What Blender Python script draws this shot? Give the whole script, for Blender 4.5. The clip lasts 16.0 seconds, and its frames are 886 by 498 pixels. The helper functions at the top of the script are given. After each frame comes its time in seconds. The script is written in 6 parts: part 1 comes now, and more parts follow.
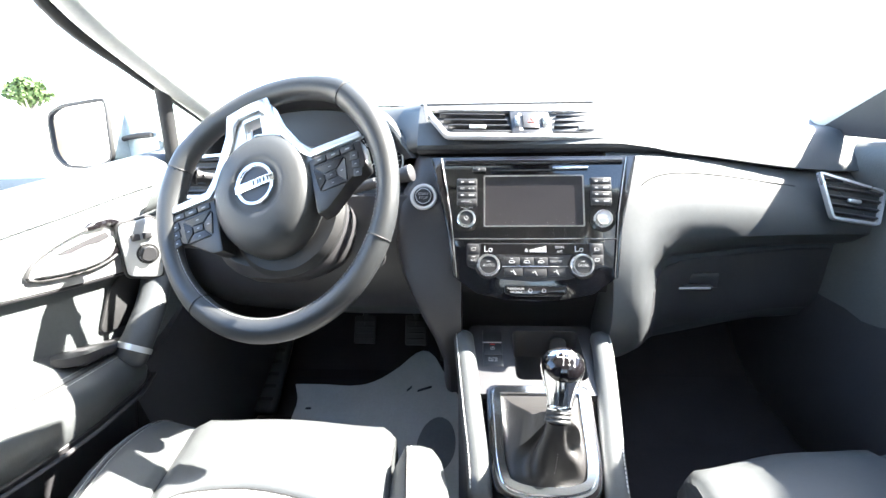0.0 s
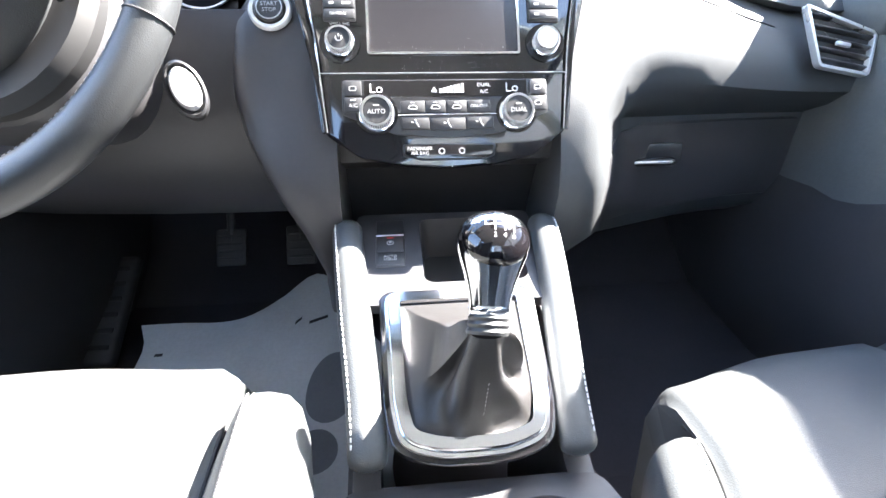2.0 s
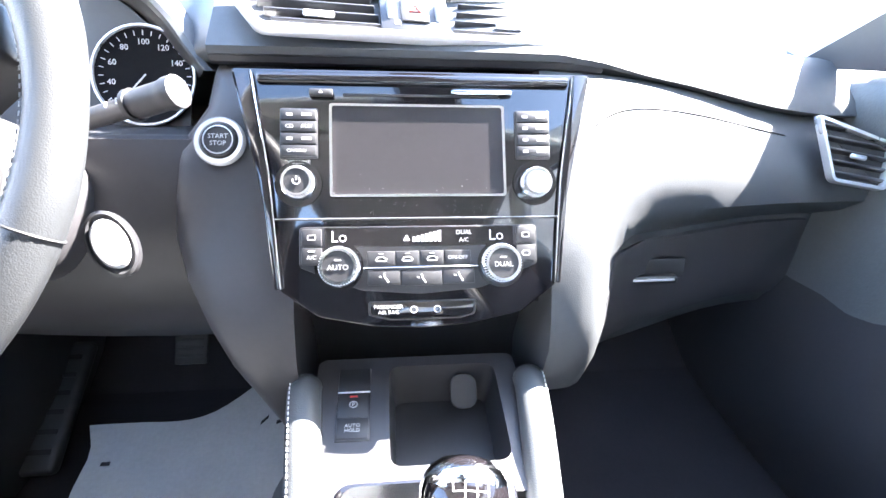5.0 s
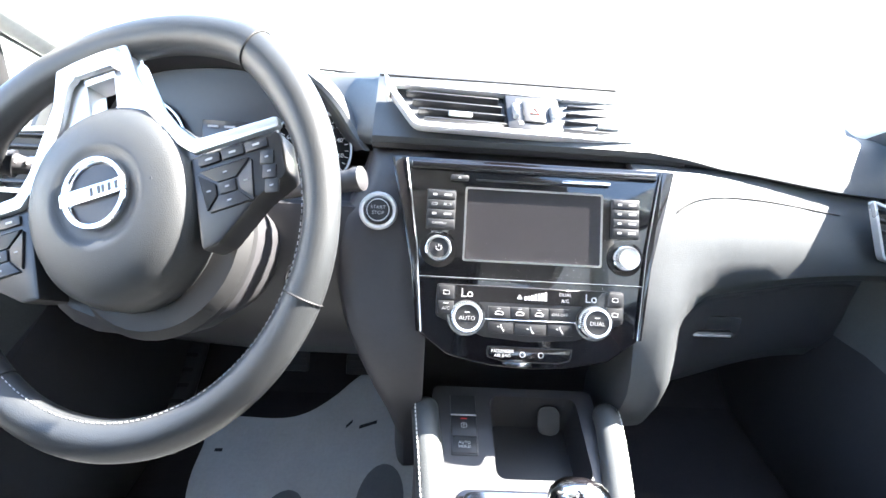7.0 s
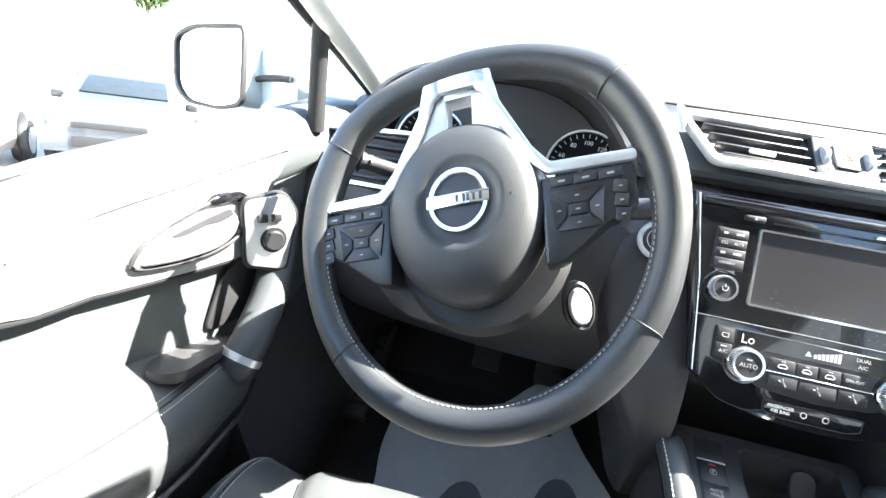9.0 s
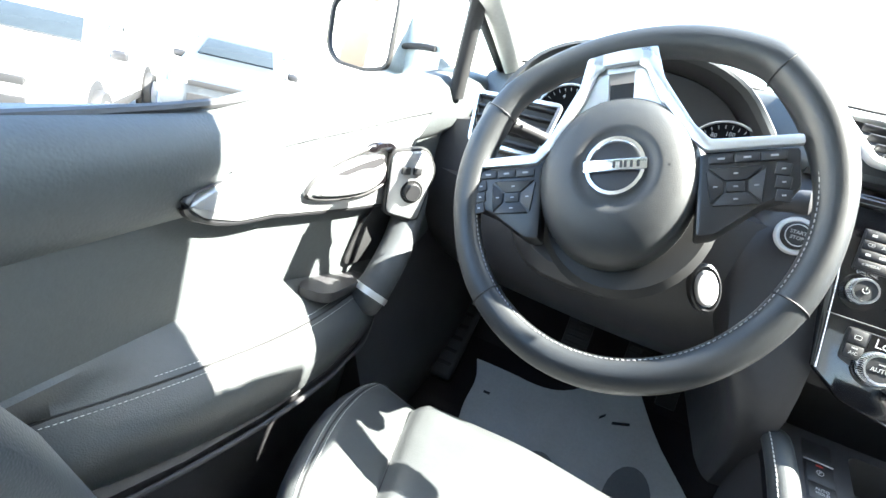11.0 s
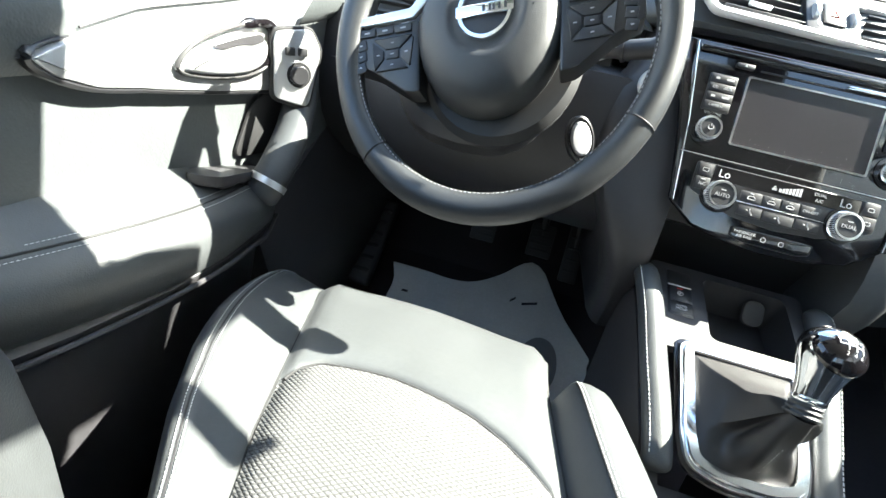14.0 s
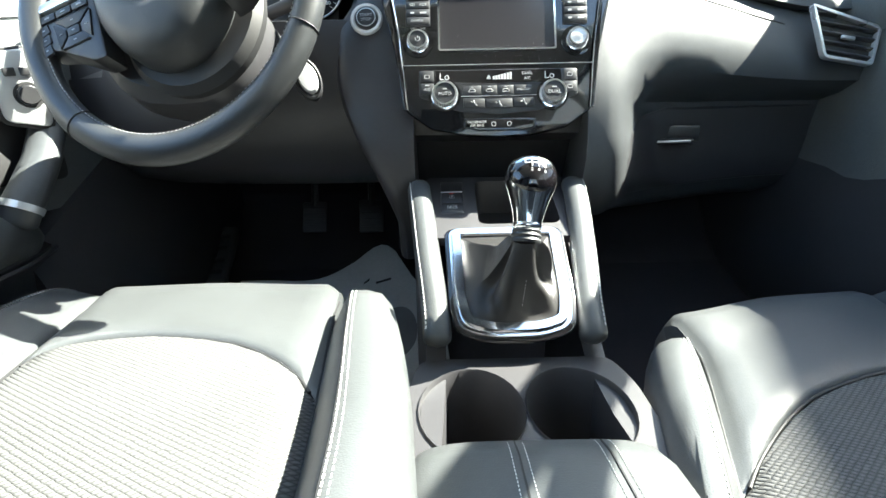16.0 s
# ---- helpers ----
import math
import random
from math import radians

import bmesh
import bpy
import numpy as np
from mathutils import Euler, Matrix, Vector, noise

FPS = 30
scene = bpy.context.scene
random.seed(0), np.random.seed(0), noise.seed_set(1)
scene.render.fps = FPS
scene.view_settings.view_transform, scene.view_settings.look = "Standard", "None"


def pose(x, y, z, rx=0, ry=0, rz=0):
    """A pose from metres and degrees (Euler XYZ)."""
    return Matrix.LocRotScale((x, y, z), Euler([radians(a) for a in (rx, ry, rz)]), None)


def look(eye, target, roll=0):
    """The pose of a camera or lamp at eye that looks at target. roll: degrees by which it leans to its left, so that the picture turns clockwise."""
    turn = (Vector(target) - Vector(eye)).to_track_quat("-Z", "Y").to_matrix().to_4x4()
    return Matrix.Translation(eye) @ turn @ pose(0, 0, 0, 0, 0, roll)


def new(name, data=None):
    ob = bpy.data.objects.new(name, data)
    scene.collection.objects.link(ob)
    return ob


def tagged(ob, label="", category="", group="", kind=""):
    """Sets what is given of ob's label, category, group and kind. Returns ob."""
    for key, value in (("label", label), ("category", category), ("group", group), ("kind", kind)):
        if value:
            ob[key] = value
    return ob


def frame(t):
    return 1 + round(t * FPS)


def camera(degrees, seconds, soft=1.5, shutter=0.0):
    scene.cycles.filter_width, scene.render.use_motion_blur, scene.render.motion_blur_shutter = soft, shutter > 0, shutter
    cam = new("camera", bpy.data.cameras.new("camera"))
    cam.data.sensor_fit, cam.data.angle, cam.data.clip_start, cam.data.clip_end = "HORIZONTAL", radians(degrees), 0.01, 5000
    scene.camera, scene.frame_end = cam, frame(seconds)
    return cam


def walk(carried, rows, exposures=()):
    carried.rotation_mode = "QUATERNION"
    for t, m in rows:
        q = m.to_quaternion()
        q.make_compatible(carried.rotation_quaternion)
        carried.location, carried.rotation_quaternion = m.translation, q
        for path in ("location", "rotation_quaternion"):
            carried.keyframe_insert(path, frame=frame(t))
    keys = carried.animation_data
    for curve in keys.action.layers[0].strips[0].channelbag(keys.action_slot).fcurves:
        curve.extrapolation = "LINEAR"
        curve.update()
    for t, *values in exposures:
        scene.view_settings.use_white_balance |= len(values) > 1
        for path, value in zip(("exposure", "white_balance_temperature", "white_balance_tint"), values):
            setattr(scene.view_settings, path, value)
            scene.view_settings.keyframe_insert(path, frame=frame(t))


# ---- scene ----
cam = camera(85.37, 16.0)
PATH = [
    (0, (-0.1014, -0.8112, 0.7546), (-0.1513, -0.0304, 0.5878), -0.74),
    (0.5, (-0.0815, -0.7610, 0.7312), (-0.0953, 0.0222, 0.5688), -0.33),
    (1, (-0.0627, -0.7059, 0.6661), (-0.0447, 0.0694, 0.4696), 0.97),
    (1.5, (-0.0520, -0.6268, 0.6233), (0.0143, 0.1391, 0.4021), 1.70),
    (2, (-0.0592, -0.5745, 0.5907), (0.0149, 0.1787, 0.3316), -0.55),
    (2.5, (-0.0511, -0.5332, 0.6035), (0.0379, 0.2196, 0.3479), 0.76),
    (3, (-0.0347, -0.4932, 0.6133), (0.0603, 0.2552, 0.3470), -0.61),
    (3.5, (-0.0218, -0.4675, 0.6446), (0.0752, 0.2881, 0.4004), 0.93),
    (4, (-0.0119, -0.4535, 0.6674), (0.0834, 0.3027, 0.4245), 0.28),
    (6.5, (-0.0982, -0.5256, 0.7736), (-0.0441, 0.2419, 0.5546), 3.14),
    (7, (-0.1316, -0.5548, 0.7914), (-0.0969, 0.2131, 0.5698), 3.76),
    (7.5, (-0.1770, -0.5711, 0.7990), (-0.1724, 0.2012, 0.5905), 4.99),
    (8, (-0.2296, -0.5923, 0.8170), (-0.2408, 0.1791, 0.6055), 6.66),
    (8.5, (-0.3094, -0.5954, 0.8078), (-0.3427, 0.1713, 0.5819), 8.76),
    (9, (-0.3345, -0.5870, 0.7947), (-0.4731, 0.1643, 0.5575), 8.65),
    (9.5, (-0.3716, -0.6188, 0.7641), (-0.5690, 0.1181, 0.5230), 11.10),
    (10, (-0.3964, -0.6626, 0.7640), (-0.6446, 0.0488, 0.4950), 13.09),
    (12.5, (-0.3654, -0.6662, 0.7358), (-0.5525, 0.0613, 0.4605), 15.73),
    (13, (-0.3172, -0.6605, 0.7310), (-0.4608, 0.0745, 0.4497), 13.02),
    (13.5, (-0.3021, -0.6747, 0.6900), (-0.4320, 0.0566, 0.3929), 13.15),
    (14, (-0.3231, -0.6998, 0.6805), (-0.4170, 0.0240, 0.3529), 12.94),
    (14.5, (-0.3071, -0.7203, 0.6286), (-0.3788, 0.0127, 0.3163), 12.86),
    (15, (-0.2540, -0.7310, 0.5979), (-0.2996, 0.0141, 0.3104), 8.74),
    (15.5, (-0.1440, -0.7308, 0.5806), (-0.1728, 0.0258, 0.3221), 2.28),
    (16, (-0.0841, -0.7471, 0.5641), (-0.0828, 0.0143, 0.3185), -1.18),
]
EXPOSURE = [(0.0, 4.0, 6650, 8), (0.5, 4.2, 6650, 8), (1.5, 4.55, 6600, 10), (2.5, 4.75, 6500, 13), (4.0, 5.2, 6400, 15), (7.0, 4.25, 6550, 10), (8.5, 3.85, 6600, 8), (10.0, 3.8, 6550, 4), (12.5, 4.05, 6600, 3), (13.5, 4.1, 6650, 4), (14.0, 3.45, 6680, 2), (14.5, 3.1, 6700, 1), (15.0, 2.85, 6750, -3), (15.5, 3.05, 6750, -3), (16.0, 3.45, 6650, 0)]
walk(cam, [(t, look(eye, target, roll)) for t, eye, target, roll in PATH], EXPOSURE)

# ---- sky and sun ----
SUN = Vector((0.885, 0.23, 1.0)).normalized()
world = bpy.data.worlds.new("sky")
scene.world = world
world.use_nodes = True
wn = world.node_tree.nodes
sky = wn.new("ShaderNodeTexSky")
sky.sky_type = "NISHITA"
sky.sun_disc = False
sky.sun_elevation = math.asin(SUN.z)
sky.sun_rotation = math.atan2(SUN.x, SUN.y)
wn["Background"].inputs["Strength"].default_value = 0.12
world.node_tree.links.new(sky.outputs["Color"], wn["Background"].inputs["Color"])
sun = new("sun", bpy.data.lights.new("sun", "SUN"))
sun.data.energy, sun.data.angle, sun.data.color = 5.0, radians(0.53), (1.0, 0.96, 0.9)
sun.matrix_world = look(SUN * 20, (0, 0, 0))


# ---- materials ----
def material(name, base, rough=0.5, metal=0.0, grain=0.0, cell=900.0, vary=0.12, kind="noise", coat=0.0, spec=0.5, dust=0.0, deep=0.00032):
    """A surface with colour variation at two scales, a fine relief and, if asked for, a film of pale dust."""
    m = bpy.data.materials.new(name)
    m.use_nodes = True
    n, k = m.node_tree.nodes, m.node_tree.links
    b = n["Principled BSDF"]
    b.inputs["Roughness"].default_value, b.inputs["Metallic"].default_value = rough, metal
    b.inputs["Coat Weight"].default_value, b.inputs["Specular IOR Level"].default_value = coat, spec
    where = n.new("ShaderNodeTexCoord")
    big, small = n.new("ShaderNodeTexNoise"), n.new("ShaderNodeTexNoise")
    big.inputs["Scale"].default_value, small.inputs["Scale"].default_value = 9.0, 160.0
    big.inputs["Detail"].default_value, small.inputs["Detail"].default_value = 4.0, 3.0
    for t in (big, small):
        k.new(where.outputs["Object"], t.inputs["Vector"])
    mix = n.new("ShaderNodeMath")
    mix.operation = "MULTIPLY_ADD"
    mix.inputs[1].default_value = 0.5
    k.new(small.outputs["Fac"], mix.inputs[0])
    k.new(big.outputs["Fac"], mix.inputs[2])
    ramp = n.new("ShaderNodeValToRGB")
    c = Vector(base)
    ramp.color_ramp.elements[0].position, ramp.color_ramp.elements[1].position = 0.45, 1.05
    ramp.color_ramp.elements[0].color = (*(c * (1 - vary)), 1)
    ramp.color_ramp.elements[1].color = (*(c * (1 + vary) + Vector((dust, dust, dust))), 1)
    k.new(mix.outputs[0], ramp.inputs["Fac"])
    k.new(ramp.outputs["Color"], b.inputs["Base Color"])
    rr = n.new("ShaderNodeMapRange")
    rr.inputs["To Min"].default_value, rr.inputs["To Max"].default_value = max(0.02, rough * 0.85), min(1.0, rough * 1.2)
    k.new(big.outputs["Fac"], rr.inputs["Value"])
    k.new(rr.outputs["Result"], b.inputs["Roughness"])
    if grain:
        bump = n.new("ShaderNodeBump")
        bump.inputs["Strength"].default_value, bump.inputs["Distance"].default_value = grain, deep
        if kind == "hide":
            v = n.new("ShaderNodeTexVoronoi")
            v.feature = "SMOOTH_F1"
            v.inputs["Scale"].default_value = cell
            k.new(where.outputs["Object"], v.inputs["Vector"])
            k.new(v.outputs["Distance"], bump.inputs["Height"])
        elif kind == "weave":
            # lozenges between two slanting sets of threads
            sep = n.new("ShaderNodeSeparateXYZ")
            k.new(where.outputs["Object"], sep.inputs[0])

            def calc(op, a, c=None):
                q = n.new("ShaderNodeMath")
                q.operation = op
                for slot, val in enumerate((a, c)):
                    if val is None:
                        continue
                    if isinstance(val, (int, float)):
                        q.inputs[slot].default_value = val
                    else:
                        k.new(val, q.inputs[slot])
                return q.outputs[0]

            across = calc("MULTIPLY", sep.outputs["X"], math.pi / 0.0086)
            along = calc("MULTIPLY", calc("ADD", sep.outputs["Y"], sep.outputs["Z"]), math.pi / 0.0058)
            wob = calc("MULTIPLY", small.outputs["Fac"], 1.1)
            one = calc("ABSOLUTE", calc("SINE", calc("ADD", calc("ADD", across, along), wob)))
            two = calc("ABSOLUTE", calc("SINE", calc("SUBTRACT", across, calc("ADD", along, wob))))
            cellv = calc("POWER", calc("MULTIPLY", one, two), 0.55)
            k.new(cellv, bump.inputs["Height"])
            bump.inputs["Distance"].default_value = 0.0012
            # shade in the gaps between threads goes into the base colour too
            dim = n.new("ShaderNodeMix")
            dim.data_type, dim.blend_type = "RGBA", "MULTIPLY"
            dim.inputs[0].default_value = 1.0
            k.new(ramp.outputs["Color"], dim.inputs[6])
            gap_shade = n.new("ShaderNodeMapRange")
            gap_shade.inputs["To Min"].default_value = 0.55
            k.new(cellv, gap_shade.inputs["Value"])
            k.new(gap_shade.outputs["Result"], dim.inputs[7])
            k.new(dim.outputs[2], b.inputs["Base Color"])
        else:
            f = n.new("ShaderNodeTexNoise")
            f.inputs["Scale"].default_value = cell
            k.new(where.outputs["Object"], f.inputs["Vector"])
            k.new(f.outputs["Fac"], bump.inputs["Height"])
        k.new(bump.outputs["Normal"], b.inputs["Normal"])
    return m


SOFT = material("soft_dash_plastic", (0.050, 0.054, 0.058), 0.50, grain=0.5, cell=900, kind="hide")
HARD = material("hard_grained_plastic", (0.036, 0.035, 0.038), 0.45, grain=0.35, cell=800)
SMOOTH = material("smooth_black_plastic", (0.022, 0.022, 0.024), 0.35)
LEATHER = material("black_leather", (0.058, 0.062, 0.064), 0.42, grain=0.55, cell=800, kind="hide")
RIM = material("wheel_leather", (0.028, 0.030, 0.032), 0.40, grain=0.4, cell=1100, kind="hide")
GAITER = material("gaiter_leather", (0.016, 0.015, 0.015), 0.45, grain=0.5, cell=900, kind="hide")
FABRIC = material("woven_seat_fabric", (0.105, 0.106, 0.106), 0.85, grain=1.0, cell=110, kind="weave", spec=0.2)
HUB = material("airbag_plastic", (0.030, 0.032, 0.034), 0.48, grain=0.45, cell=1100, kind="hide")
PAD = material("door_pad_leather", (0.080, 0.088, 0.090), 0.5, grain=0.6, cell=360, kind="hide", deep=0.00045)
DIAL = material("dial_face", (0.008, 0.008, 0.009), 0.9, spec=0.05)
GLOSS = material("piano_black", (0.007, 0.006, 0.007), 0.08, coat=0.6, vary=0.05)
SCREEN = material("dark_display", (0.028, 0.026, 0.028), 0.22, vary=0.05)
CHROME = material("bright_chrome", (0.82, 0.83, 0.85), 0.09, 1.0, vary=0.03)
SATIN = material("satin_silver", (0.68, 0.69, 0.70), 0.28, 0.72, vary=0.05)
BRIGHT = material("bright_ring", (0.80, 0.81, 0.82), 0.22, 0.35, vary=0.03)
SILVER = material("silver_paint", (0.55, 0.56, 0.57), 0.32, 0.6, vary=0.04)
THREAD = material("pale_thread", (0.62, 0.62, 0.60), 0.8, spec=0.2)
PAPER = material("floor_paper", (0.50, 0.51, 0.50), 0.9, grain=0.4, cell=120, spec=0.2)
PRINT = material("grey_print", (0.16, 0.165, 0.17), 0.9, spec=0.2)
CARPET = material("dark_carpet", (0.032, 0.029, 0.031), 0.95, grain=1.0, cell=500, spec=0.1)
TRIM = material("pale_grey_lining", (0.55, 0.55, 0.52), 0.85, grain=0.4, cell=500, spec=0.2)
BUTTON = material("button_plastic", (0.021, 0.021, 0.023), 0.45)
WHITE = material("white_print", (0.42, 0.42, 0.42), 0.6, vary=0.03)
GREY = material("grey_mark", (0.35, 0.35, 0.36), 0.6, vary=0.03)
RED = material("red_mark", (0.65, 0.05, 0.04), 0.5, vary=0.05)
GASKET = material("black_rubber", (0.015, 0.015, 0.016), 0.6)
TARMAC = material("pale_concrete", (0.36, 0.35, 0.33), 0.9, grain=0.6, cell=60, vary=0.25)
WHITEPAINT = material("white_car_paint", (0.70, 0.71, 0.72), 0.15, coat=1.0)
SLATEPAINT = material("slate_paint", (0.045, 0.055, 0.065), 0.30, coat=0.5, vary=0.05)
WALLPAINT = material("pale_render", (0.62, 0.60, 0.56), 0.9, grain=0.4, cell=90)
BARK = material("bark", (0.30, 0.27, 0.23), 0.9, grain=0.8, cell=60)
SHUTTER = material("brown_shutter", (0.035, 0.026, 0.018), 0.7, vary=0.2)
LEAF = material("leaf_green", (0.06, 0.10, 0.03), 0.6, vary=0.35)
DARKGLASS = material("dark_window_glass", (0.02, 0.025, 0.028), 0.06)
BODYWHITE = material("pale_car_paint", (0.42, 0.47, 0.46), 0.2, coat=1.0)

glass = bpy.data.materials.new("clear_glass")
glass.use_nodes = True
gn, gk = glass.node_tree.nodes, glass.node_tree.links
gn.remove(gn["Principled BSDF"])
clear, gloss, blend = gn.new("ShaderNodeBsdfTransparent"), gn.new("ShaderNodeBsdfGlossy"), gn.new("ShaderNodeMixShader")
clear.inputs["Color"].default_value = (0.93, 0.96, 0.95, 1)
gloss.inputs["Roughness"].default_value = 0.02
blend.inputs["Fac"].default_value = 0.035
gk.new(clear.outputs[0], blend.inputs[1])
gk.new(gloss.outputs[0], blend.inputs[2])
gk.new(blend.outputs[0], gn["Material Output"].inputs["Surface"])
mirror_mat = material("mirror_glass", (0.9, 0.92, 0.93), 0.02, 1.0, vary=0.01)


# ---- building helpers ----
WORLD = {}


def thing(name, place, label, category, group="", kind=""):
    ob = new(name)
    ob.empty_display_size = 0.05
    ob.location = place
    WORLD[ob] = Matrix.Translation(place)
    return tagged(ob, label, category, group, kind)


def part(name, bm, mat, parent=None, label="", smooth=True, angle=40):
    """Links a bmesh in world coordinates as one mesh, under a thing or a part."""
    me = bpy.data.meshes.new(name)
    bmesh.ops.recalc_face_normals(bm, faces=bm.faces)
    lo = Vector([min(v.co[i] for v in bm.verts) for i in range(3)])
    hi = Vector([max(v.co[i] for v in bm.verts) for i in range(3)])
    c = (lo + hi) / 2
    bm.transform(Matrix.Translation(-c))
    if smooth:
        limit = radians(angle)
        for f in bm.faces:
            f.smooth = True
        for e in bm.edges:
            if len(e.link_faces) == 2 and e.calc_face_angle(0) > limit:
                e.smooth = False
    bm.to_mesh(me)
    bm.free()
    me.materials.append(mat)
    ob = new(name, me)
    if parent is not None:
        ob.parent = parent
        ob.matrix_parent_inverse = WORLD[parent].inverted()
    ob.location = c
    WORLD[ob] = Matrix.Translation(c)
    if label:
        ob["label"] = label
    return ob


def solo(name, bm, mat, label, category, group="", kind="", **kw):
    return tagged(part(name, bm, mat, None, **kw), label, category, group, kind)


def rbox(sx, sy, sz, r=0.003, seg=2, m=None):
    bm = bmesh.new()
    bmesh.ops.create_cube(bm, size=1.0)
    bm.transform(Matrix.Diagonal((sx, sy, sz, 1)))
    if r:
        bmesh.ops.bevel(bm, geom=bm.edges[:], offset=min(r, 0.45 * min(sx, sy, sz)), segments=seg, profile=0.5, affect="EDGES")
    if m is not None:
        bm.transform(m)
    return bm


def loft(rings, closed=True, caps=True, wrap=False):
    """Skin over rings of equal length; closed: each ring is a loop; wrap: the last ring meets the first."""
    bm = bmesh.new()
    rows = [[bm.verts.new(p) for p in ring] for ring in rings]
    n = len(rows[0])
    for i in range(len(rows) if wrap else len(rows) - 1):
        a, b = rows[i], rows[(i + 1) % len(rows)]
        for j in range(n if closed else n - 1):
            q = (a[j], a[(j + 1) % n], b[(j + 1) % n], b[j])
            if len(set(q)) == 4:
                bm.faces.new(q)
    if caps and closed and not wrap:
        bm.faces.new(rows[0][::-1])
        bm.faces.new(rows[-1])
    return bm


def shell(rings, thick, caps=True):
    """A sheet through open rings, given a thickness."""
    bm = loft(rings, closed=False)
    bmesh.ops.recalc_face_normals(bm, faces=bm.faces)
    bmesh.ops.solidify(bm, geom=bm.faces[:], thickness=thick)
    return bm


def lathe(profile, n=32, m=None):
    """Turns (radius, height) pairs about z."""
    rings = [[(r * math.cos(2 * math.pi * k / n), r * math.sin(2 * math.pi * k / n), h) for k in range(n)] for r, h in profile]
    hollow = min(profile[0][0], profile[-1][0]) > 0.002 and abs(profile[0][1] - profile[-1][1]) < 0.0016
    bm = loft(rings, wrap=hollow)
    if m is not None:
        bm.transform(m)
    return bm


def spline(points, per=6, loop=False):
    """A smooth line through points."""
    p = [Vector(q) for q in points]
    out, n = [], len(p)
    for i in range(n if loop else n - 1):
        if loop:
            a, b, c, d = p[i - 1], p[i], p[(i + 1) % n], p[(i + 2) % n]
        else:
            a, b, c, d = p[max(i - 1, 0)], p[i], p[i + 1], p[min(i + 2, n - 1)]
        for k in range(per):
            t = k / per
            out.append(0.5 * ((2 * b) + (c - a) * t + (2 * a - 5 * b + 4 * c - d) * t * t + (3 * b - a - 3 * c + d) * t ** 3))
    if not loop:
        out.append(p[-1])
    return out


def tube(points, radius, n=10, loop=False, squash=1.0, ref=(0, 0, 1)):
    """A round bar along points; radius: a number or one for each point."""
    p = [Vector(q) for q in points]
    rings, m = [], len(p)
    for i in range(m):
        d = (p[(i + 1) % m] - p[i - 1]) if loop else (p[min(i + 1, m - 1)] - p[max(i - 1, 0)])
        d.normalize()
        side = d.cross(Vector(ref))
        if side.length < 1e-4:
            side = d.cross(Vector((1, 0, 0)))
        side.normalize()
        up = side.cross(d)
        r = radius[i] if isinstance(radius, (list, tuple)) else radius
        rings.append([p[i] + side * (r * math.cos(2 * math.pi * k / n)) + up * (r * squash * math.sin(2 * math.pi * k / n)) for k in range(n)])
    return loft(rings, wrap=loop)


def plate(poly, depth, bevel=0.001, m=None, seg=2):
    """A plate on the outline poly (x, y), from z = 0 up to depth, its upper edge rounded."""
    bm = bmesh.new()
    f = bm.faces.new([bm.verts.new((x, y, 0)) for x, y in poly])
    if f.normal.z > 0 or f.calc_area() and sum(poly[i - 1][0] * poly[i][1] - poly[i][0] * poly[i - 1][1] for i in range(len(poly))) > 0:
        f.normal_flip()
    top = bmesh.ops.extrude_face_region(bm, geom=[f])
    vs = [v for v in top["geom"] if isinstance(v, bmesh.types.BMVert)]
    bmesh.ops.translate(bm, verts=vs, vec=(0, 0, depth))
    if bevel:
        es = [e for e in bm.edges if all(v in vs for v in e.verts)]
        bmesh.ops.bevel(bm, geom=es, offset=bevel, segments=seg, profile=0.5, affect="EDGES")
    if m is not None:
        bm.transform(m)
    return bm


def ring_plate(outer, inner, depth, m=None, lip=0.0015):
    """A frame between two outlines of equal length, with a softened upper edge."""
    rings = [[(x, y, 0) for x, y in outer], [(x, y, depth - lip) for x, y in outer]]
    mid = [((9 * a[0] + b[0]) / 10, (9 * a[1] + b[1]) / 10, depth) for a, b in zip(outer, inner)]
    mid2 = [((a[0] + 9 * b[0]) / 10, (a[1] + 9 * b[1]) / 10, depth) for a, b in zip(outer, inner)]
    rings += [mid, mid2, [(x, y, depth - lip) for x, y in inner], [(x, y, 0) for x, y in inner]]
    bm = loft(rings, wrap=True)
    if m is not None:
        bm.transform(m)
    return bm


def rounded(w, h, r, n=5, cx=0.0, cy=0.0):
    """The outline of a rounded rectangle."""
    out = []
    for sx, sy, a0 in ((1, 1, 0), (-1, 1, 90), (-1, -1, 180), (1, -1, 270)):
        for k in range(n):
            a = radians(a0 + 90 * k / (n - 1))
            out.append((cx + sx * (w / 2 - r) + r * math.cos(a), cy + sy * (h / 2 - r) + r * math.sin(a)))
    return out


def words(text, size, m, depth=0.0003):
    """Raised lettering in the built-in font, centred at m."""
    cu = bpy.data.curves.new("lettering", "FONT")
    cu.body, cu.size, cu.extrude, cu.align_x, cu.align_y = text, size, depth, "CENTER", "CENTER"
    cu.resolution_u = 2
    ob = bpy.data.objects.new("lettering", cu)
    me = bpy.data.meshes.new_from_object(ob)
    bpy.data.objects.remove(ob)
    bpy.data.curves.remove(cu)
    bm = bmesh.new()
    bm.from_mesh(me)
    bpy.data.meshes.remove(me)
    bm.transform(m)
    return bm


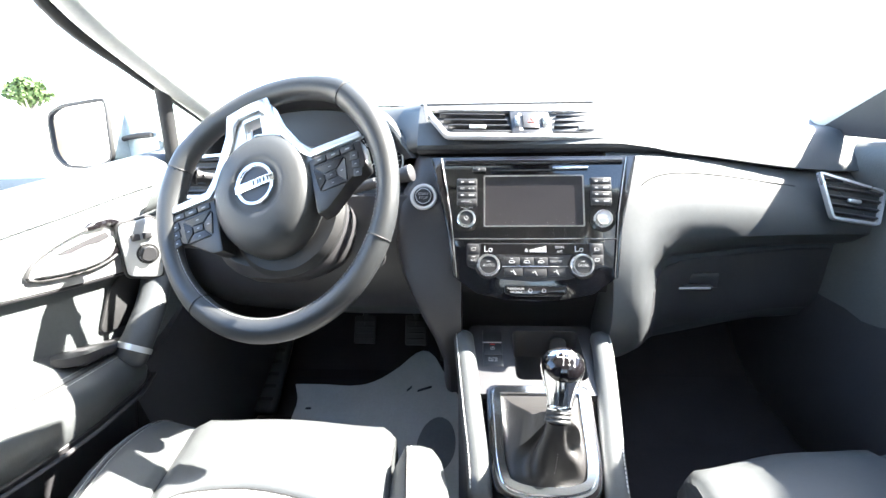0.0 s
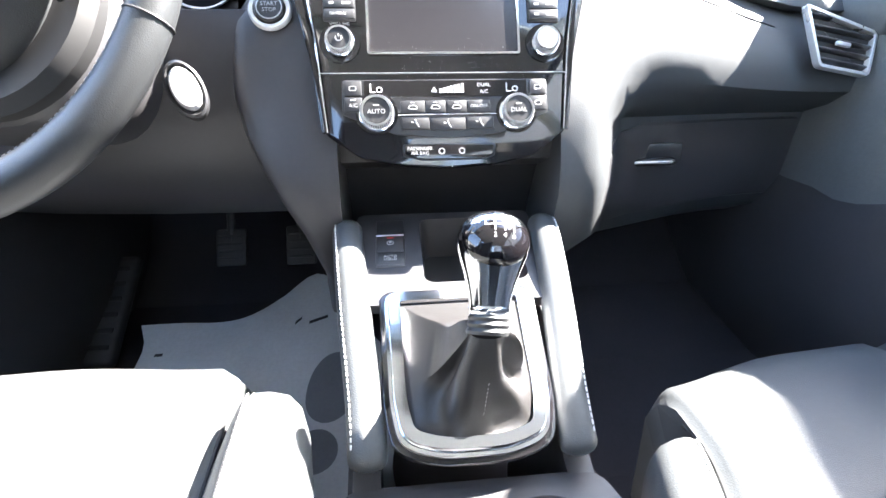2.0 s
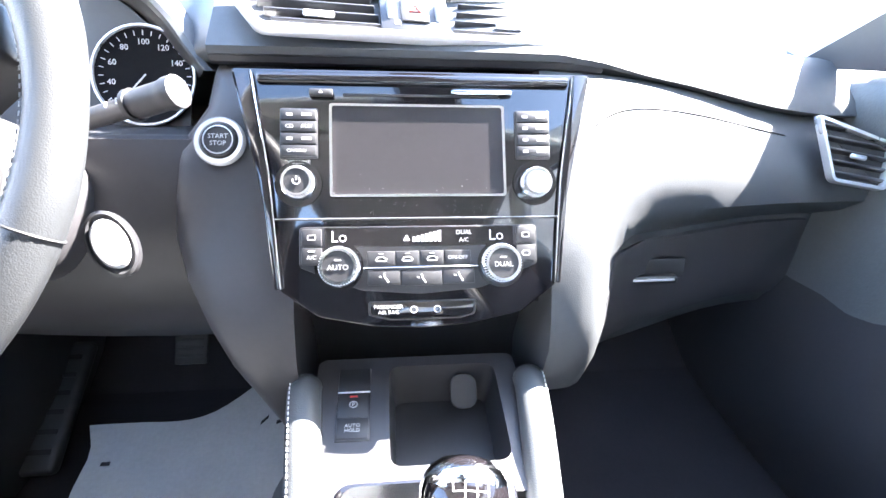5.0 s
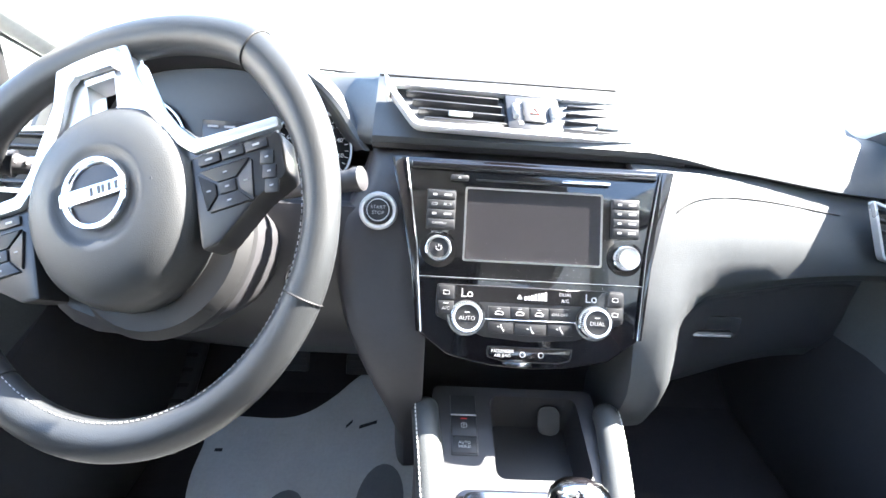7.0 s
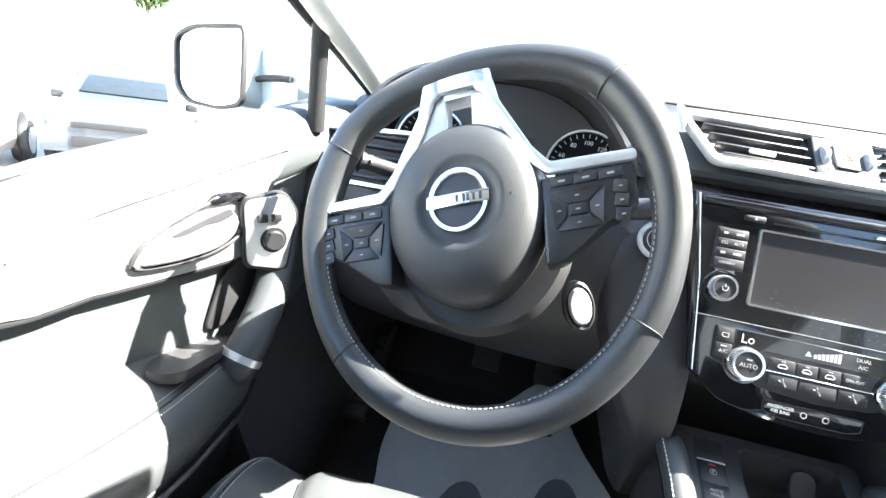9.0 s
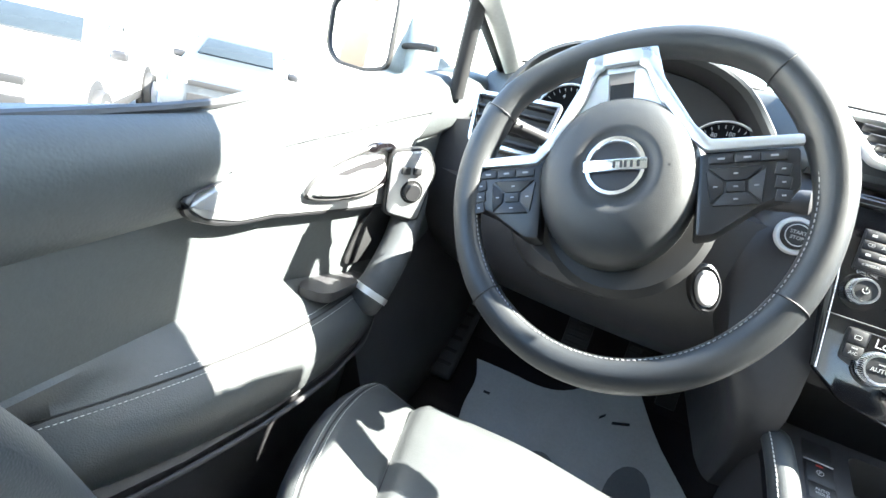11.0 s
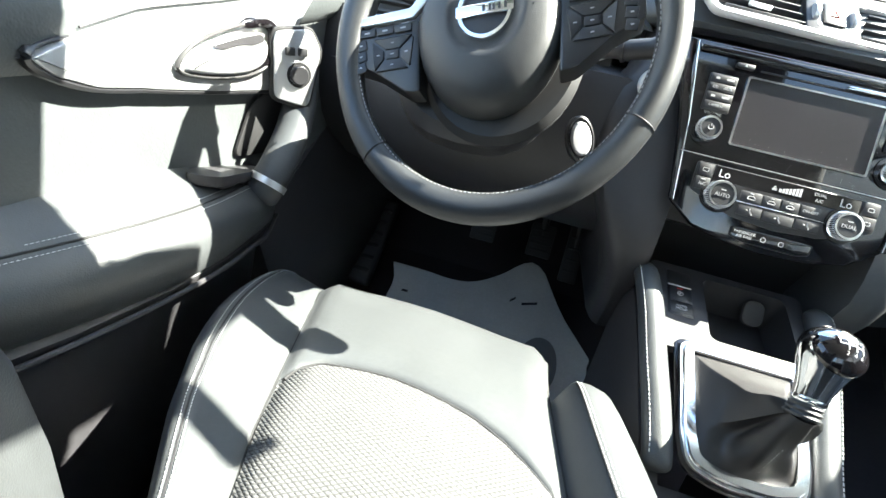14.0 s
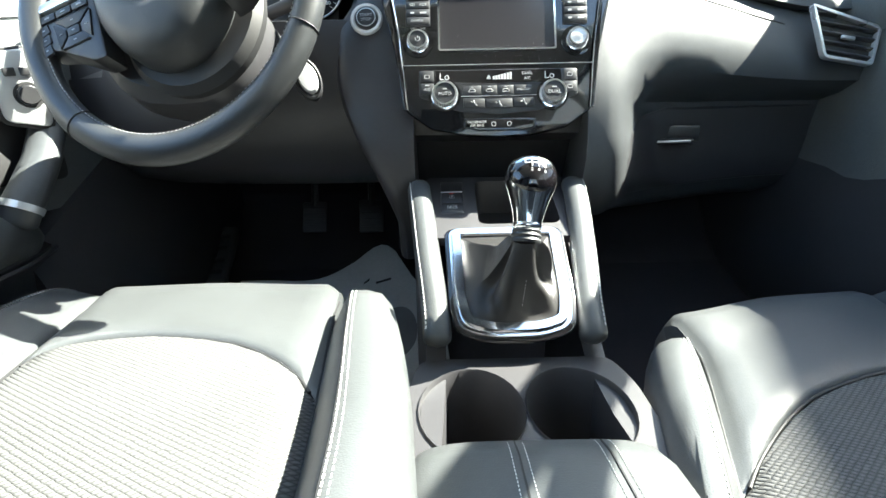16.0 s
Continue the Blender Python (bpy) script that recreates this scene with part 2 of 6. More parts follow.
def stitches(points, length=0.0028, gap=0.0017, r=0.00045, up=(0, 0, 1)):
    """A row of short stitches along a line, as one mesh."""
    p = [Vector(q) for q in points]
    bm = bmesh.new()
    run, want = 0.0, 0.0
    for a, b in zip(p, p[1:]):
        d = b - a
        l = d.length
        while want <= run + l:
            c = a + d * ((want - run) / l)
            t = d.normalized()
            s = t.cross(Vector(up)).normalized()
            u = s.cross(t)
            q = [c + t * (i * length / 2) + s * (j * r) + u * (k * r) for i, j, k in ((-1, -1, 0), (-1, 1, 0), (1, 1, 0), (1, -1, 0), (-.7, 0, 1), (.7, 0, 1))]
            v = [bm.verts.new(x) for x in q]
            for f in ((0, 1, 2, 3), (0, 3, 5, 4), (1, 4, 5, 2), (0, 4, 1), (2, 5, 3)):
                bm.faces.new([v[i] for i in f])
            want += length + gap
        run += l
    return bm


def axes(origin, u, v):
    """A frame with x along u, y along v and z out of the face."""
    u, v = Vector(u).normalized(), Vector(v).normalized()
    n = u.cross(v).normalized()
    v = n.cross(u)
    return Matrix(((u.x, v.x, n.x, origin[0]), (u.y, v.y, n.y, origin[1]), (u.z, v.z, n.z, origin[2]), (0, 0, 0, 1)))


def at(x, y, z=0.0, turn=0.0):
    return Matrix.Translation((x, y, z)) @ Matrix.Rotation(radians(turn), 4, "Z")


def mixed(a, b, t):
    return tuple(p + (q - p) * t for p, q in zip(a, b))


def smooth01(t):
    t = min(1.0, max(0.0, t))
    return t * t * (3 - 2 * t)


def joined(*many):
    out = bmesh.new()
    for b in many:
        me = bpy.data.meshes.new("piece")
        b.to_mesh(me)
        b.free()
        out.from_mesh(me)
        bpy.data.meshes.remove(me)
    return out


def round_poly(poly, r, n=4):
    out = []
    m = len(poly)
    for i in range(m):
        a, b, c = Vector(poly[i - 1]), Vector(poly[i]), Vector(poly[(i + 1) % m])
        p, q = b + (a - b).normalized() * r, b + (c - b).normalized() * r
        for k in range(n):
            t = k / (n - 1)
            out.append(tuple(p * (1 - t) ** 2 + b * (2 * t * (1 - t)) + q * t * t))
    return out


def settle(ob, pivot, shift, turn=(0, 0, 0), size=(1, 1, 1)):
    """Sets a thing, built in the car's axes, at its fitted place: turn is an axis times degrees."""
    axis = Vector(turn)
    spin = Matrix.Rotation(radians(axis.length), 4, axis.normalized()) if axis.length else Matrix.Identity(4)
    ob.matrix_basis = Matrix.Translation(Vector(pivot) + Vector(shift)) @ spin @ Matrix.Diagonal((*size, 1)) @ Matrix.Translation(-Vector(pivot)) @ ob.matrix_basis
    return ob


# ---- the car's shell ----
def slab(lo, hi, r=0.01):
    c = [(a + b) / 2 for a, b in zip(lo, hi)]
    return rbox(hi[0] - lo[0], hi[1] - lo[1], hi[2] - lo[2], r, 2, Matrix.Translation(c))


solo("floor", slab((-0.80, -1.75, -0.06), (0.80, 0.75, 0.0)), CARPET, "dark carpeted car floor", "floor", kind="structure")
# raised toe board and bulkhead in front of the footwells
toe = [[(x, 0.0, 0.0), (x, 0.25, 0.055), (x, 0.46, 0.125), (x, 0.62, 0.30), (x, 0.68, 0.52), (x, 0.70, 0.80), (x, 0.74, 0.80), (x, 0.74, -0.04), (x, 0.0, -0.04)] for x in (-0.79, -0.4, 0.0, 0.4, 0.79)]
solo("wall_front", loft(toe), CARPET, "dark carpeted toe board of the footwell", "wall", kind="structure", smooth=False)
solo("wall_rear", slab((-0.80, -1.83, 0.0), (0.80, -1.75, 0.72)), HARD, "dark lining behind the rear seats", "wall", kind="structure")

# roof with its lining, set in between windscreen header and tailgate
roof_rings = []
for y, z in ((-0.425, 1.170), (-0.7, 1.215), (-1.2, 1.23), (-1.75, 1.15)):
    roof_rings.append([(x, y, z - 0.06 * (x / 0.62) ** 2) for x in (-0.62, -0.45, -0.2, 0.0, 0.2, 0.45, 0.62)])
solo("ceiling", shell(roof_rings, 0.03), TRIM, "pale grey fabric headlining", "ceiling", kind="structure")


def pillar(name, pts, wide, mat, label, squash=0.6):
    p = spline(pts, 5)
    return solo(name, tube(p, wide, 12, squash=squash, ref=(1, 0, 0)), mat, label, "pillar", kind="structure")


for s in (-1, 1):
    side = "left" if s < 0 else "right"
    # windscreen pillar: pale lining inside, black rubber seal on the door side
    pts = [(s * 0.655, 0.42, 0.775), (s * 0.655, 0.20, 0.855), (s * 0.645, -0.02, 0.955), (s * 0.625, -0.20, 1.035), (s * 0.60, -0.40, 1.105)]
    if s < 0:
        pts = [(-0.668, 0.42, 0.775), (-0.668, 0.20, 0.858), (-0.668, 0.04, 0.916), (-0.664, -0.12, 0.984), (-0.63, -0.28, 1.085), (-0.60, -0.40, 1.12)]
    else:
        pts = [(0.69, 0.42, 0.775), (0.69, 0.20, 0.855), (0.688, 0.04, 0.912), (0.682, -0.12, 0.984), (0.645, -0.28, 1.085), (0.60, -0.40, 1.12)]
    pillar("pillar_front_" + side, pts, 0.036 if s < 0 else 0.031, TRIM, "pale grey lining of the windscreen pillar", 0.75)
    seal = [(s * 0.705, 0.40, 0.775), (s * 0.70, 0.20, 0.842), (s * 0.70, 0.04, 0.895), (s * 0.70, -0.12, 0.960), (s * 0.66, -0.32, 1.115), (s * 0.65, -0.6, 1.15), (s * 0.65, -0.8, 1.145)]
    solo("window_seal_" + side, tube(spline(seal, 6), 0.0105, 10), GASKET, "black rubber seal round the door window", "seal", kind="structure")
    outer = [(s * 0.745, 0.24, 0.835), (s * 0.742, 0.04, 0.905), (s * 0.735, -0.12, 0.985), (s * 0.705, -0.30, 1.095), (s * 0.69, -0.5, 1.14), (s * 0.69, -0.8, 1.145)]
    if s > 0:
        solo("window_frame_" + side, tube(spline(outer, 5), 0.018, 10), GASKET, "black frame of the door window", "window frame", kind="structure")
    pillar("pillar_middle_" + side, [(s * 0.76, -0.93, 0.0), (s * 0.75, -0.91, 0.6), (s * 0.64, -0.88, 1.16)], 0.06, TRIM, "pale grey lining of the door pillar", 1.0)
    solo("roof_rail_" + side, tube([(s * 0.605, -0.39, 1.10), (s * 0.61, -0.55, 1.145), (s * 0.615, -0.8, 1.165), (s * 0.61, -1.7, 1.10)], 0.035, 10), TRIM, "pale grey lining of the roof rail", "roof rail", kind="structure")
    solo("sill_" + side, slab((min(s * 0.72, s * 0.82), -1.75, -0.02), (max(s * 0.72, s * 0.82), 0.6, 0.09)), HARD, "dark plastic door sill cover", "sill", kind="structure")
    solo("wall_rear_" + side, slab((min(s * 0.74, s * 0.82), -1.75, 0.0), (max(s * 0.74, s * 0.82), -0.84, 0.70)), HARD, "dark rear door lining", "wall", kind="structure")
solo("windscreen_header", tube([(x, -0.430 - 0.02 * (x / 0.6) ** 2, 1.160 - 0.065 * (x / 0.6) ** 2) for x in (-0.6, -0.4, -0.2, 0.0, 0.2, 0.4, 0.6)], 0.03, 10), TRIM, "pale grey windscreen header lining", "header", kind="structure")

# out of view: visor added to shade the rear of the driver's door
visor = thing("door_shade_pad", (-0.36, -0.30, 1.10), "unseen pale grey visor pad added to shade the driver's door", "sun visor")
part("visor_pad", rbox(0.57, 0.235, 0.022, 0.008, 3, Matrix.Translation((-0.305, -0.318, 1.119)) @ Matrix.Rotation(radians(-16), 4, "X")), TRIM, visor)
part("visor_rod", tube([(-0.60, -0.375, 1.12), (-0.40, -0.375, 1.134), (-0.12, -0.375, 1.136)], 0.005, 8), SMOOTH, visor)

rear_mirror = thing("rear_view_mirror", (-0.03, -0.25, 1.02), "black rear-view mirror on a windscreen foot", "rear-view mirror")
RM = axes((-0.005, -0.250, 1.020), (1, -0.22, 0), (0, 0.45, 1))
part("housing", plate(round_poly([(-0.125, 0.040), (0.125, 0.044), (0.130, -0.036), (-0.120, -0.044)], 0.018, 5), 0.030, 0.008, RM @ Matrix.Rotation(radians(180), 4, "Y")), SMOOTH, rear_mirror)
part("mirror", plate(round_poly([(-0.121, 0.037), (0.121, 0.041), (0.126, -0.033), (-0.116, -0.041)], 0.016, 5), 0.002, 0.0, RM @ at(0, 0, 0.001)), mirror_mat, rear_mirror)
part("foot", tube(spline([(-0.030, -0.225, 1.045), (-0.02, -0.23, 1.08), (0.0, -0.265, 1.125)], 4), 0.016, 10), SMOOTH, rear_mirror)
# wedge added out of view to block sun from the door's lower panel
part("sun_block_wedge", loft([[(x * g, y, z) for x, z in ((-0.070, zz), (-0.055, zz - 0.030), (0.055, zz - 0.030), (0.070, zz))] for y, zz, g in ((-0.42, 1.148, 1.0), (-0.34, 1.136, 1.0), (-0.24, 1.113, 1.0), (-0.16, 1.098, 1.0), (-0.09, 1.082, 0.8))]), SMOOTH, rear_mirror, "unseen black wedge added to keep sun off the driver's door")

screen_rings = []
for k in range(7):
    t = k / 6
    y0, z0 = 0.66 - 1.075 * t, 0.80 + 0.355 * t
    wide = 0.70 - 0.10 * t
    screen_rings.append([(wide * q, y0 - 0.08 * q * q * (1 - t * 0.5), z0 + 0.05 * math.sin(math.pi * t) - (0.03 + 0.04 * t) * q * q) for q in (-1, -0.6, -0.2, 0.2, 0.6, 1)])
ws = solo("windscreen", shell(screen_rings, 0.004), glass, "clear laminated windscreen", "windscreen", kind="structure")
ws.visible_shadow = False


# ---- dashboard ----
dash = thing("dashboard", (0, 0.3, 0.4), "black soft-touch dashboard with silver-edged air vents", "dashboard")


def sweep_y(x):
    """How far the dashboard curves towards the windscreen beside the middle."""
    if x > 0:
        return 0.16 * smooth01((x - 0.12) / 0.55)
    return 0.075 * smooth01((-x - 0.30) / 0.42) + 0.10 * smooth01((-x - 0.58) / 0.14)


def drop_z(x):
    return -0.050 * smooth01((x - 0.12) / 0.55) - 0.055 * smooth01((-x - 0.46) / 0.25)


UPPER = [(0.70, 0.775), (0.50, 0.805), (0.32, 0.828), (0.20, 0.838), (0.145, 0.836), (0.118, 0.828), (0.104, 0.814), (0.058, 0.766), (0.050, 0.757), (0.052, 0.750), (0.064, 0.744), (0.16, 0.742)]
xs = [-0.72, -0.69, -0.64, -0.58, -0.52, -0.46, -0.40, -0.34, -0.28, -0.24, -0.20, -0.15, -0.1, -0.05, 0, 0.05, 0.1, 0.15, 0.2, 0.26, 0.32, 0.38, 0.44, 0.50, 0.56, 0.62, 0.68, 0.76]
rings = []
for x in xs:
    ring = []
    for y, z in UPPER:
        k = smooth01((0.45 - y) / 0.3)
        cut = 0.080 * smooth01((-x - 0.205) / 0.05) * smooth01((0.3 - y) / 0.15) * (1 - smooth01((-x - 0.56) / 0.04)) + 0.05 * smooth01((-x - 0.56) / 0.04) * smooth01((0.3 - y) / 0.15)
        lip = 0.8 * (z - 0.7445) * smooth01((x - 0.15) / 0.12) if 0.745 < z < 0.76 else 0.0
        ring.append((x, y + sweep_y(x) * k + cut, z + drop_z(x) * k - lip))
    ring += [(x, 0.30, 0.70), (x, 0.70, 0.70)]
    rings.append(ring)
part("upper_pad", loft(rings), SOFT, dash)

# the face below the brow
FACE_P = [(0.13, 0.744), (0.058, 0.7435), (0.049, 0.737), (0.028, 0.706), (0.010, 0.668), (0.000, 0.632), (0.004, 0.598), (0.036, 0.566), (0.080, 0.545)]
FACE_C = [(0.13, 0.744), (0.056, 0.741), (0.044, 0.733), (0.026, 0.702), (0.008, 0.662), (-0.010, 0.622), (-0.024, 0.588), (-0.034, 0.560), (-0.038, 0.540)]
LOW_P = [(0.086, 0.50), (0.090, 0.46), (0.100, 0.41), (0.13, 0.36), (0.20, 0.33)]
LOW_C = [(-0.046, 0.50), (-0.046, 0.47), (-0.034, 0.44), (-0.010, 0.40), (0.05, 0.36)]
rings = []
for x in (0.128, 0.14, 0.155, 0.17, 0.185, 0.20, 0.22, 0.245, 0.27, 0.30, 0.35, 0.40, 0.46, 0.52, 0.58, 0.64, 0.70, 0.745):
    t = smooth01((x - 0.165) / 0.12)
    ring = []
    for a, b in zip(FACE_C + LOW_C, FACE_P + LOW_P):
        y, z = mixed(a, b, t)
        ring.append((x, y + sweep_y(x) * 1.1, z + drop_z(x) * smooth01((z - 0.5) / 0.2)))
    ring += [(x, 0.66, 0.36), (x, 0.66, 0.744)]
    rings.append(ring)
part("lower_pad", loft(rings), SOFT, dash, "padded leather-grained passenger side of the dashboard")


def face_point(x, z):
    """A point on the passenger side's face."""
    t = smooth01((x - 0.165) / 0.12)
    prof = [mixed(a, b, t) for a, b in zip(FACE_C + LOW_C, FACE_P + LOW_P)]
    for (y0, z0), (y1, z1) in zip(prof, prof[1:]):
        if z1 <= z <= z0:
            return Vector((x, y0 + (y1 - y0) * (z0 - z) / (z0 - z1) + sweep_y(x) * 1.1, z + drop_z(x) * smooth01((z - 0.5) / 0.2)))
    return Vector((x, 0.1, z))


# glove box lid, a panel of its own with a gap along its top and a pull
rings = []
for x in (0.215, 0.225, 0.26, 0.32, 0.40, 0.48, 0.56, 0.62, 0.665, 0.675):
    edge = 0.006 if x in (0.215, 0.675) else 0.0
    ring = []
    low_left = 0.03 * smooth01((0.30 - x) / 0.09)
    for z in (0.535 - low_left, 0.53 - low_left, 0.50, 0.46, 0.42, 0.385):
        q = face_point(x, min(z, 0.54))
        ring.append((x, q.y - 0.004 + edge * 0.6 + (0.004 if z > 0.532 - low_left else 0), q.z))
    ring += [(x, face_point(x, 0.385).y + 0.03, 0.37), (x, face_point(x, 0.53).y + 0.03, 0.535 - low_left)]
    rings.append(ring)
lid = part("glove_box_lid", loft(rings), HARD, dash, "dark glove box lid")
gp = face_point(0.335, 0.477)
part("pull", rbox(0.075, 0.02, 0.012, 0.004, 3, Matrix.Translation((0.335, gp.y - 0.009, 0.474))), SMOOTH, lid)
part("pull_recess", rbox(0.105, 0.008, 0.030, 0.004, 2, Matrix.Translation((0.335, gp.y - 0.004, 0.487))), SMOOTH, lid)
part("pull_edge", rbox(0.062, 0.004, 0.004, 0.0015, 2, Matrix.Translation((0.335, gp.y - 0.020, 0.475))), SATIN, lid)

# the seam line across the padded face
seam = [face_point(x, z) + Vector((0, -0.0005, 0)) for x, z in ((0.185, 0.690), (0.20, 0.700), (0.22, 0.707), (0.25, 0.712), (0.30, 0.715), (0.36, 0.716), (0.44, 0.715), (0.53, 0.712))]
part("seam", tube(spline(seam, 4), 0.0011, 6), GASKET, dash)
# dark line under the brow
brow = [Vector((x, 0.061 + sweep_y(x), 0.7485 + drop_z(x))) for x in (-0.2, -0.1, 0.0, 0.1, 0.16, 0.20)]
part("brow_strip", tube(spline(brow, 4), 0.0075, 8), SMOOTH, dash)

# driver's side knee panel
rings = []
KNEE = [(0.13, 0.742), (0.050, 0.738), (0.030, 0.700), (0.024, 0.65), (0.018, 0.60), (0.020, 0.55), (0.036, 0.50), (0.065, 0.46), (0.12, 0.42), (0.20, 0.40)]
for x in (-0.715, -0.69, -0.62, -0.54, -0.46, -0.38, -0.31, -0.27, -0.245, -0.20, -0.16):
    up = 1.0 - smooth01((x + 0.32) / 0.06) * smooth01((-0.20 - x) / 0.05)
    low = smooth01((x + 0.58) / 0.06)
    ring = [(x, y + sweep_y(x) * 0.6, z + (drop_z(x) if z > 0.6 else 0) - 0.92 * low * max(0.0, z - 0.668)) for y, z in KNEE]
    ring += [(x, 0.42, 0.40), (x, 0.42, ring[0][2])]
    rings.append(ring)
part("knee_panel", loft(rings), HARD, dash, "dark grained plastic knee panel under the steering column")

# surround left of the middle panel, with the start button
rings = []
SIDE = [(0.13, 0.744), (0.066, 0.741), (0.052, 0.733), (0.036, 0.70), (0.020, 0.66), (0.004, 0.62), (-0.012, 0.58), (-0.026, 0.54), (-0.036, 0.50), (-0.040, 0.46), (-0.030, 0.42), (0.0, 0.36), (0.02, 0.30)]
for x, back in ((-0.242, 0.05), (-0.236, 0.022), (-0.228, 0.008), (-0.215, 0.003), (-0.19, 0.0), (-0.16, 0.0), (-0.135, 0.001), (-0.122, 0.004)):
    ring = []
    for y, z in SIDE:
        low = smooth01((0.60 - z) / 0.25)
        high = smooth01((z - 0.655) / 0.06)
        ring.append((x + (0.085 * low + 0.036 * high) * smooth01((-x - 0.12) / 0.13), y + back, z))
    ring += [(ring[-1][0], 0.40, 0.30), (ring[-1][0], 0.40, 0.744)]
    rings.append(ring)
part("stack_surround", loft(rings), HARD, dash, "dark grey grained surround beside the middle panel")
# filler behind the middle panel down to the console
rings = []
for x in (-0.135, -0.08, 0.0, 0.08, 0.135):
    ring = [(x, y + 0.012, z) for y, z in SIDE[:8]] + [(x, 0.0, 0.505), (x, 0.05, 0.49), (x, 0.09, 0.42), (x, 0.09, 0.30), (x, 0.40, 0.30), (x, 0.40, 0.744)]
    rings.append(ring)
part("stack_core", loft(rings), SMOOTH, dash)

# start button
SB = axes((-0.187, 0.0215, 0.669), (1, 0, 0), (0, 0.4, 1))
sb = part("start_button_bezel", lathe([(0.0235, 0), (0.0235, 0.003), (0.0215, 0.0055), (0.0180, 0.0052), (0.0168, 0.003), (0.0168, 0)], 36, SB), BRIGHT, dash, "satin silver ring")
part("start_button", lathe([(0.0165, 0), (0.0165, 0.006), (0.015, 0.0075), (0.0001, 0.0075)], 32, SB), BUTTON, sb)
part("button_ring", lathe([(0.0138, 0.0075), (0.0138, 0.0082), (0.0128, 0.0084), (0.0128, 0.0075)], 32, SB), SATIN, sb)
part("start_lettering", words("START", 0.0062, SB @ at(0, 0.0032, 0.0078)), WHITE, sb)
part("stop_lettering", words("STOP", 0.0062, SB @ at(0, -0.0035, 0.0078)), WHITE, sb)


# ---- air vents ----
def scaled(poly, d):
    """The outline drawn in by d."""
    m = len(poly)
    area = sum(poly[i - 1][0] * poly[i][1] - poly[i][0] * poly[i - 1][1] for i in range(m))
    s = 1 if area > 0 else -1
    out = []
    for i in range(m):
        a, b, c = Vector(poly[i - 1]), Vector(poly[i]), Vector(poly[(i + 1) % m])
        n1, n2 = (b - a).normalized(), (c - b).normalized()
        n = Vector((-(n1.y + n2.y), n1.x + n2.x)) * s
        if n.length < 1e-6:
            n = Vector((-n1.y, n1.x)) * s
        n.normalize()
        k = max(0.4, n.dot(Vector((-n1.y, n1.x)) * s))
        out.append(tuple(b + n * (d / k)))
    return out


# middle vents with the hazard switch between them
CV = axes((-0.001, 0.0785, 0.788), (1, 0.09, -0.022), (0, 0.70, 0.71))
outer = round_poly([(-0.150, -0.036), (0.155, -0.036), (0.188, 0.038), (-0.186, 0.038), (-0.183, 0.020)], 0.010)
inner = scaled(outer, 0.0085)
mv = part("middle_vent_frame", ring_plate(outer, inner, 0.010, CV), SATIN, dash, "satin silver frame of the middle air vents")
part("vent_cavity", plate(scaled(outer, 0.006), 0.0005, 0, CV @ at(0, 0, 0.0008)), GASKET, mv)
for cx, w in ((-0.094, 0.105), (0.099, 0.105)):
    for i in range(4):
        v = -0.021 + 0.0135 * i
        shift = (0.008 if cx > 0 else -0.008) * (v / 0.02)
        part("slat", rbox(w + 0.004 * i, 0.0035, 0.009, 0.0012, 2, CV @ Matrix.Translation((cx + shift, v, 0.004)) @ Matrix.Rotation(radians(-25), 4, "X")), SMOOTH, mv)
    part("vent_tab", rbox(0.030, 0.007, 0.006, 0.0025, 3, CV @ Matrix.Translation((cx, -0.012, 0.009))), SATIN, mv, "silver vent tab")
hz = part("hazard_panel", rbox(0.070, 0.056, 0.012, 0.002, 2, CV @ at(0.0, 0, 0.004)), SMOOTH, mv)
part("hazard_switch", rbox(0.028, 0.034, 0.006, 0.002, 2, CV @ at(0.0, 0, 0.010)), BUTTON, hz)
part("hazard_mark", tube([CV @ Vector(q) for q in ((-0.0055, -0.0045, 0.0134), (0.0055, -0.0045, 0.0134), (0, 0.0055, 0.0134))], 0.0006, 6, True), RED, hz)
for sx in (-1, 1):
    part("vent_wheel", lathe([(0.002, -0.004), (0.0125, -0.003), (0.0135, 0), (0.0125, 0.003), (0.002, 0.004)], 28, CV @ at(sx * 0.0245, 0, 0.006) @ Matrix.Rotation(radians(90), 4, "Y")), SATIN, hz, "ribbed silver thumb wheel")
    for sy in (-1, 1):
        part("vent_mark", plate(rounded(0.006, 0.006, 0.001, 3), 0.0004, 0, CV @ at(sx * 0.018, sy * 0.018, 0.0102)), GREY, hz)


